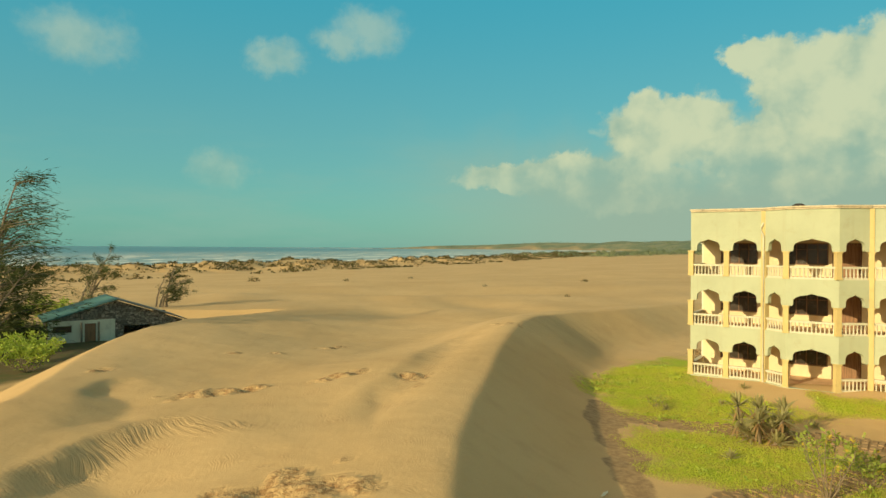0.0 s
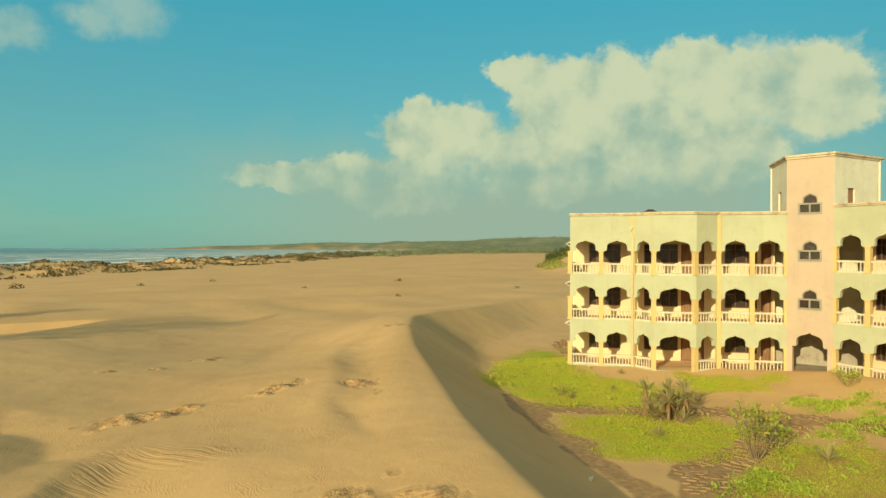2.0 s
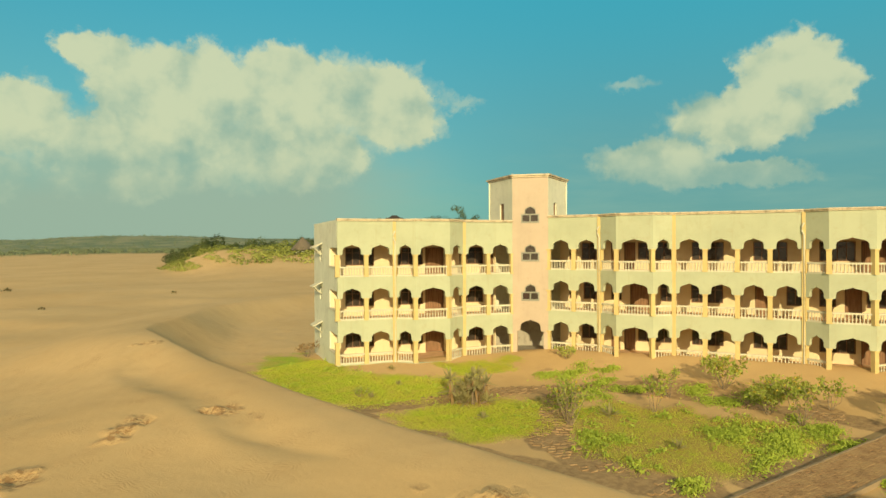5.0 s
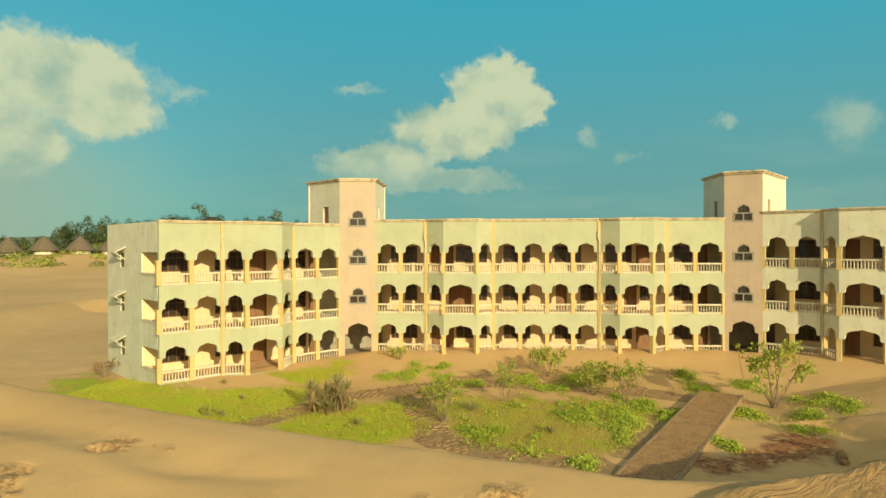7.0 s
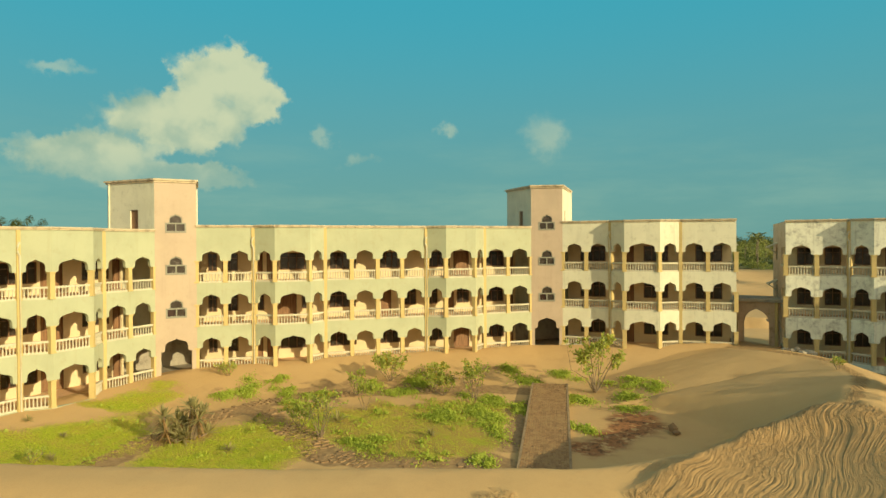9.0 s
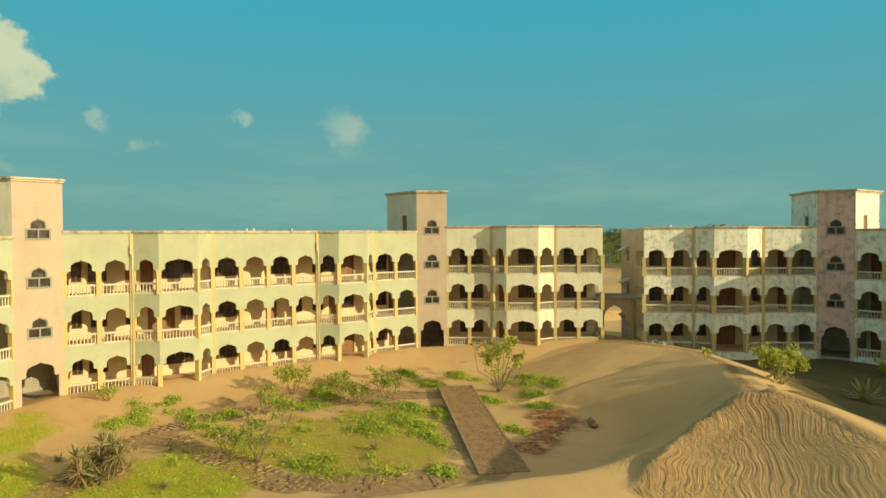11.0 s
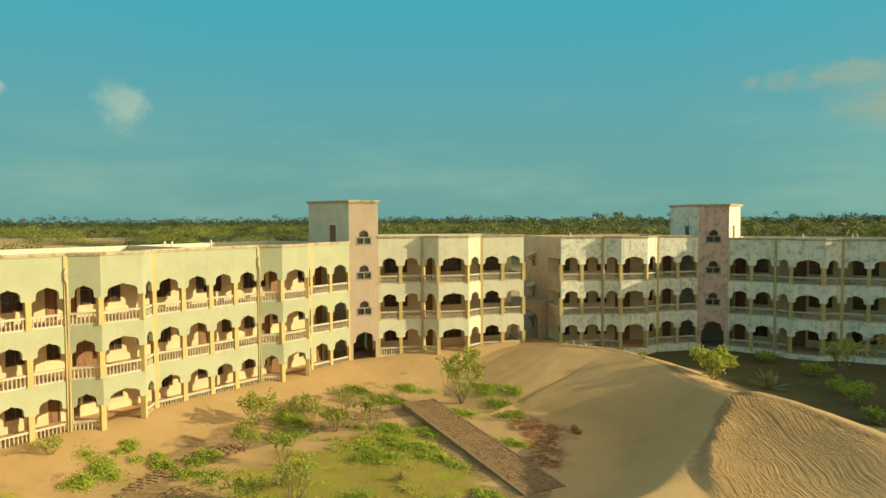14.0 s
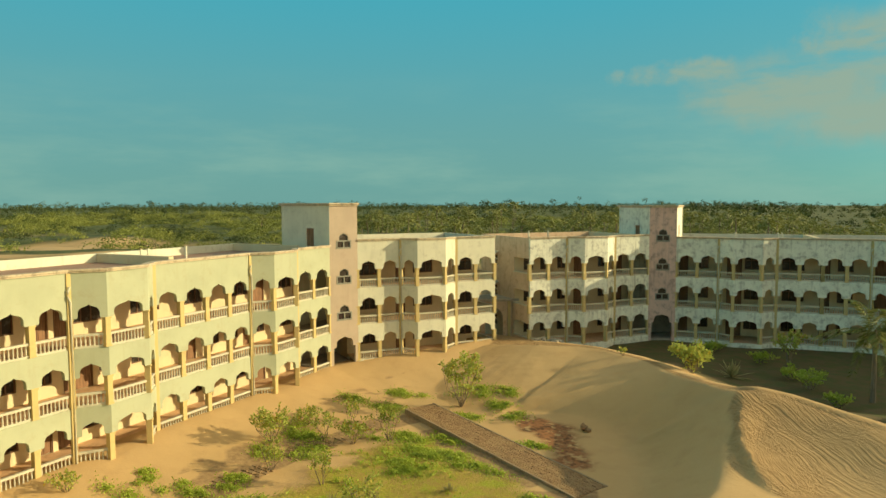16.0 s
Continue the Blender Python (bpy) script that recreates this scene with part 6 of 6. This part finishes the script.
# ---- thatched huts on the rise ----
def thatched_hut(x, y, r):
    ob = thing("thatched_hut", "round white hut with a conical grey thatched roof", "hut", "thatched huts", at=(x, y, tz(x, y) - 0.2))
    bm = bmesh.new()
    n = 14
    lo = [bm.verts.new((0.78 * r * math.cos(k * 2 * math.pi / n), 0.78 * r * math.sin(k * 2 * math.pi / n), 0)) for k in range(n)]
    hi = [bm.verts.new((v.co.x, v.co.y, 1.7)) for v in lo]
    for k in range(n):
        bm.faces.new((lo[k], lo[(k + 1) % n], hi[(k + 1) % n], hi[k]))
    part("wall", bm, WHITE, ob)
    bm = bmesh.new()
    rings = []
    for t, z in ((1.10, 1.1), (1.12, 1.3), (0.74, 2.9), (0.37, 4.3), (0.05, 5.4)):
        rings.append([bm.verts.new((t * r * math.cos(k * 2 * math.pi / n) * (1 + 0.03 * math.sin(5 * k)), t * r * math.sin(k * 2 * math.pi / n), z)) for k in range(n)])
    for A_, B_ in zip(rings[:-1], rings[1:]):
        for k in range(n):
            bm.faces.new((A_[k], A_[(k + 1) % n], B_[(k + 1) % n], B_[k]))
    bm.faces.new(rings[-1])
    part("roof", bm, THATCH, ob, "conical grey thatch")


for x, y in ((132.5, 179.2), (138.8, 173.2), (145.1, 166.5), (150.8, 160.2)):
    thatched_hut(x, y, 3.7)


# ---- small things ----
def rubble(x, y, n, spread, seed, mat, label="heap of broken concrete and stones on the sand"):
    rng = np.random.RandomState(seed)
    ob = thing("rubble_heap", label, "rubble", at=(x, y, tz(x, y)))
    for i in range(n):
        bm = bmesh.new()
        bmesh.ops.create_icosphere(bm, subdivisions=1, radius=0.18 + 0.2 * rng.rand())
        c = Vector((rng.normal() * spread, rng.normal() * spread * 0.5, 0.08 + 0.2 * rng.rand()))
        sc = Vector(rng.uniform(0.6, 1.3, 3))
        for v in bm.verts:
            v.co = Vector((v.co.x * sc.x, v.co.y * sc.y, v.co.z * sc.z * 0.7)) * (0.85 + 0.3 * rng.rand()) + c
        part("stone", bm, mat, ob)


rubble(21.4, -10.6, 12, 0.8, 3, CONCRETE)
rubble(10.9, 4.6, 3, 0.2, 5, SOIL, "few dark brown stones lying on the sand")


def broken_slab():
    ob = thing("broken_slab", "white broken slab sticking out of the sand", "slab", at=(5.6, 22.8, tz(5.6, 22.8)))
    bm = bmesh.new()
    sheet(bm, Matrix.Rotation(radians(60), 4, "Z") @ Matrix.Rotation(radians(55), 4, "X"), [(-0.4, -0.12), (0.35, -0.12), (0.2, 0.12)], 0, 0.06)
    part("slab", bm, WHITE, ob)


broken_slab()


def roof_tank(p, q, u, v, lift):
    M, L = seg(p, q)
    z = TOP + lift - 0.72
    c = M @ Vector((u, v, z))
    ob = thing("water_tank", "low dark water tank on the flat roof", "water tank", at=tuple(c))
    bm = bmesh.new()
    bmesh.ops.create_cone(bm, cap_ends=True, segments=20, radius1=0.75, radius2=0.72, depth=1.0, matrix=Matrix.Translation((0, 0, 0.5)))
    part("tank", bm, DARK, ob)
    bm = bmesh.new()
    bmesh.ops.create_cone(bm, cap_ends=True, segments=20, radius1=0.5, radius2=0.2, depth=0.2, matrix=Matrix.Translation((0, 0, 1.1)))
    part("lid", bm, DARK, ob)


DARK = plaster("dark_plastic", (0.05, 0.045, 0.04), (0.02, 0.02, 0.02), 0.3)
roof_tank(A0, A5, 5.6, 5.0, -0.33)


def roof_posts():
    for p, q, us, lift in ((B5, B10, (1.0, 1.6, 5.0), 0.0), (E0, E5, (6.0, 10.2, 10.6), -0.05), (D0, D5, (4.0, 6.4), 0.2)):
        M, L = seg(p, q)
        for u in us:
            c = M @ Vector((u, 7.2, TOP + lift - 0.72))
            ob = thing("roof_post", "thin pale concrete stub post on the flat roof", "post", "roof posts", at=tuple(c))
            bm = bmesh.new()
            box(bm, Matrix.Identity(4), -0.06, 0.06, -0.06, 0.06, 0, 0.95)
            part("shaft", bm, WHITE, ob)


roof_posts()


# ---- old brick paths, half buried ----
def worn_path(points, seed, label):
    """Courses of old bricks that show here and there through the soil."""
    rng = np.random.RandomState(seed)
    bed = thing("brick_path", label, "path", "worn paths", "structure")
    line = rounded([(*p, 0) for p in points], 40)
    bx, by, at, last, row = 0.3, 0.44, 0.0, None, 0
    spots = []
    for (ax, ay, _), (qx, qy, _) in zip(line[:-1], line[1:]):
        at += math.hypot(qx - ax, qy - ay)
        if at < bx:
            continue
        at, row = at - bx, row + 1
        a = math.atan2(qy - ay, qx - ax)
        for j in range(4):
            v = (j - 1.5) * by + 0.2 * (row % 2)
            x, y = qx - v * math.sin(a), qy + v * math.cos(a)
            if NA.at(np.array([x * 0.8 + 40]), np.array([y * 0.8]))[0] + 0.3 * rng.rand() > 0.66:
                spots.append((x, y, a))
    xs, ys = np.array([p[0] for p in spots]), np.array([p[1] for p in spots])
    zs = terrain(xs, ys)
    for (x, y, a), z in list(zip(spots, zs))[:290]:
        ob = new("brick", OLD_BRICK_MESH)
        ob.parent = bed
        ob.matrix_basis = Matrix.Translation((x, y, z - 0.012 + 0.014 * rng.rand())) @ Euler((rng.normal() * 0.05, rng.normal() * 0.05, a + rng.normal() * 0.06)).to_matrix().to_4x4()


def old_brick_mesh():
    bm = bmesh.new()
    bmesh.ops.create_cube(bm, size=1.0)
    for v in bm.verts:
        k = 0.9 if v.co.z > 0 else 1.0
        v.co = Vector((v.co.x * 0.24 * k, v.co.y * 0.39 * k, v.co.z * 0.1))
    return mesh_of("brick", bm, OLD_BRICK)


def old_brick_material():
    m, N, b, co, pos = material("soil_stained_brick", 0.95)
    r = N.add("ShaderNodeObjectInfo").outputs["Random"]
    c = N.mix(r, (0.25, 0.16, 0.08), (0.34, 0.225, 0.115))
    return wire(m, N, b, N.mix(N.ramp(N.noise(pos, 4, 5, 0.7), 0.45, 0.7), c, (0.36, 0.25, 0.13)), N.noise(pos, 25, 4), 0.4, 0.01)


OLD_BRICK = old_brick_material()
OLD_BRICK_MESH = old_brick_mesh()
for i, tr_ in enumerate(TRACKS):
    worn_path(tr_, 90 + i, "old brown brick path half buried in sandy soil")
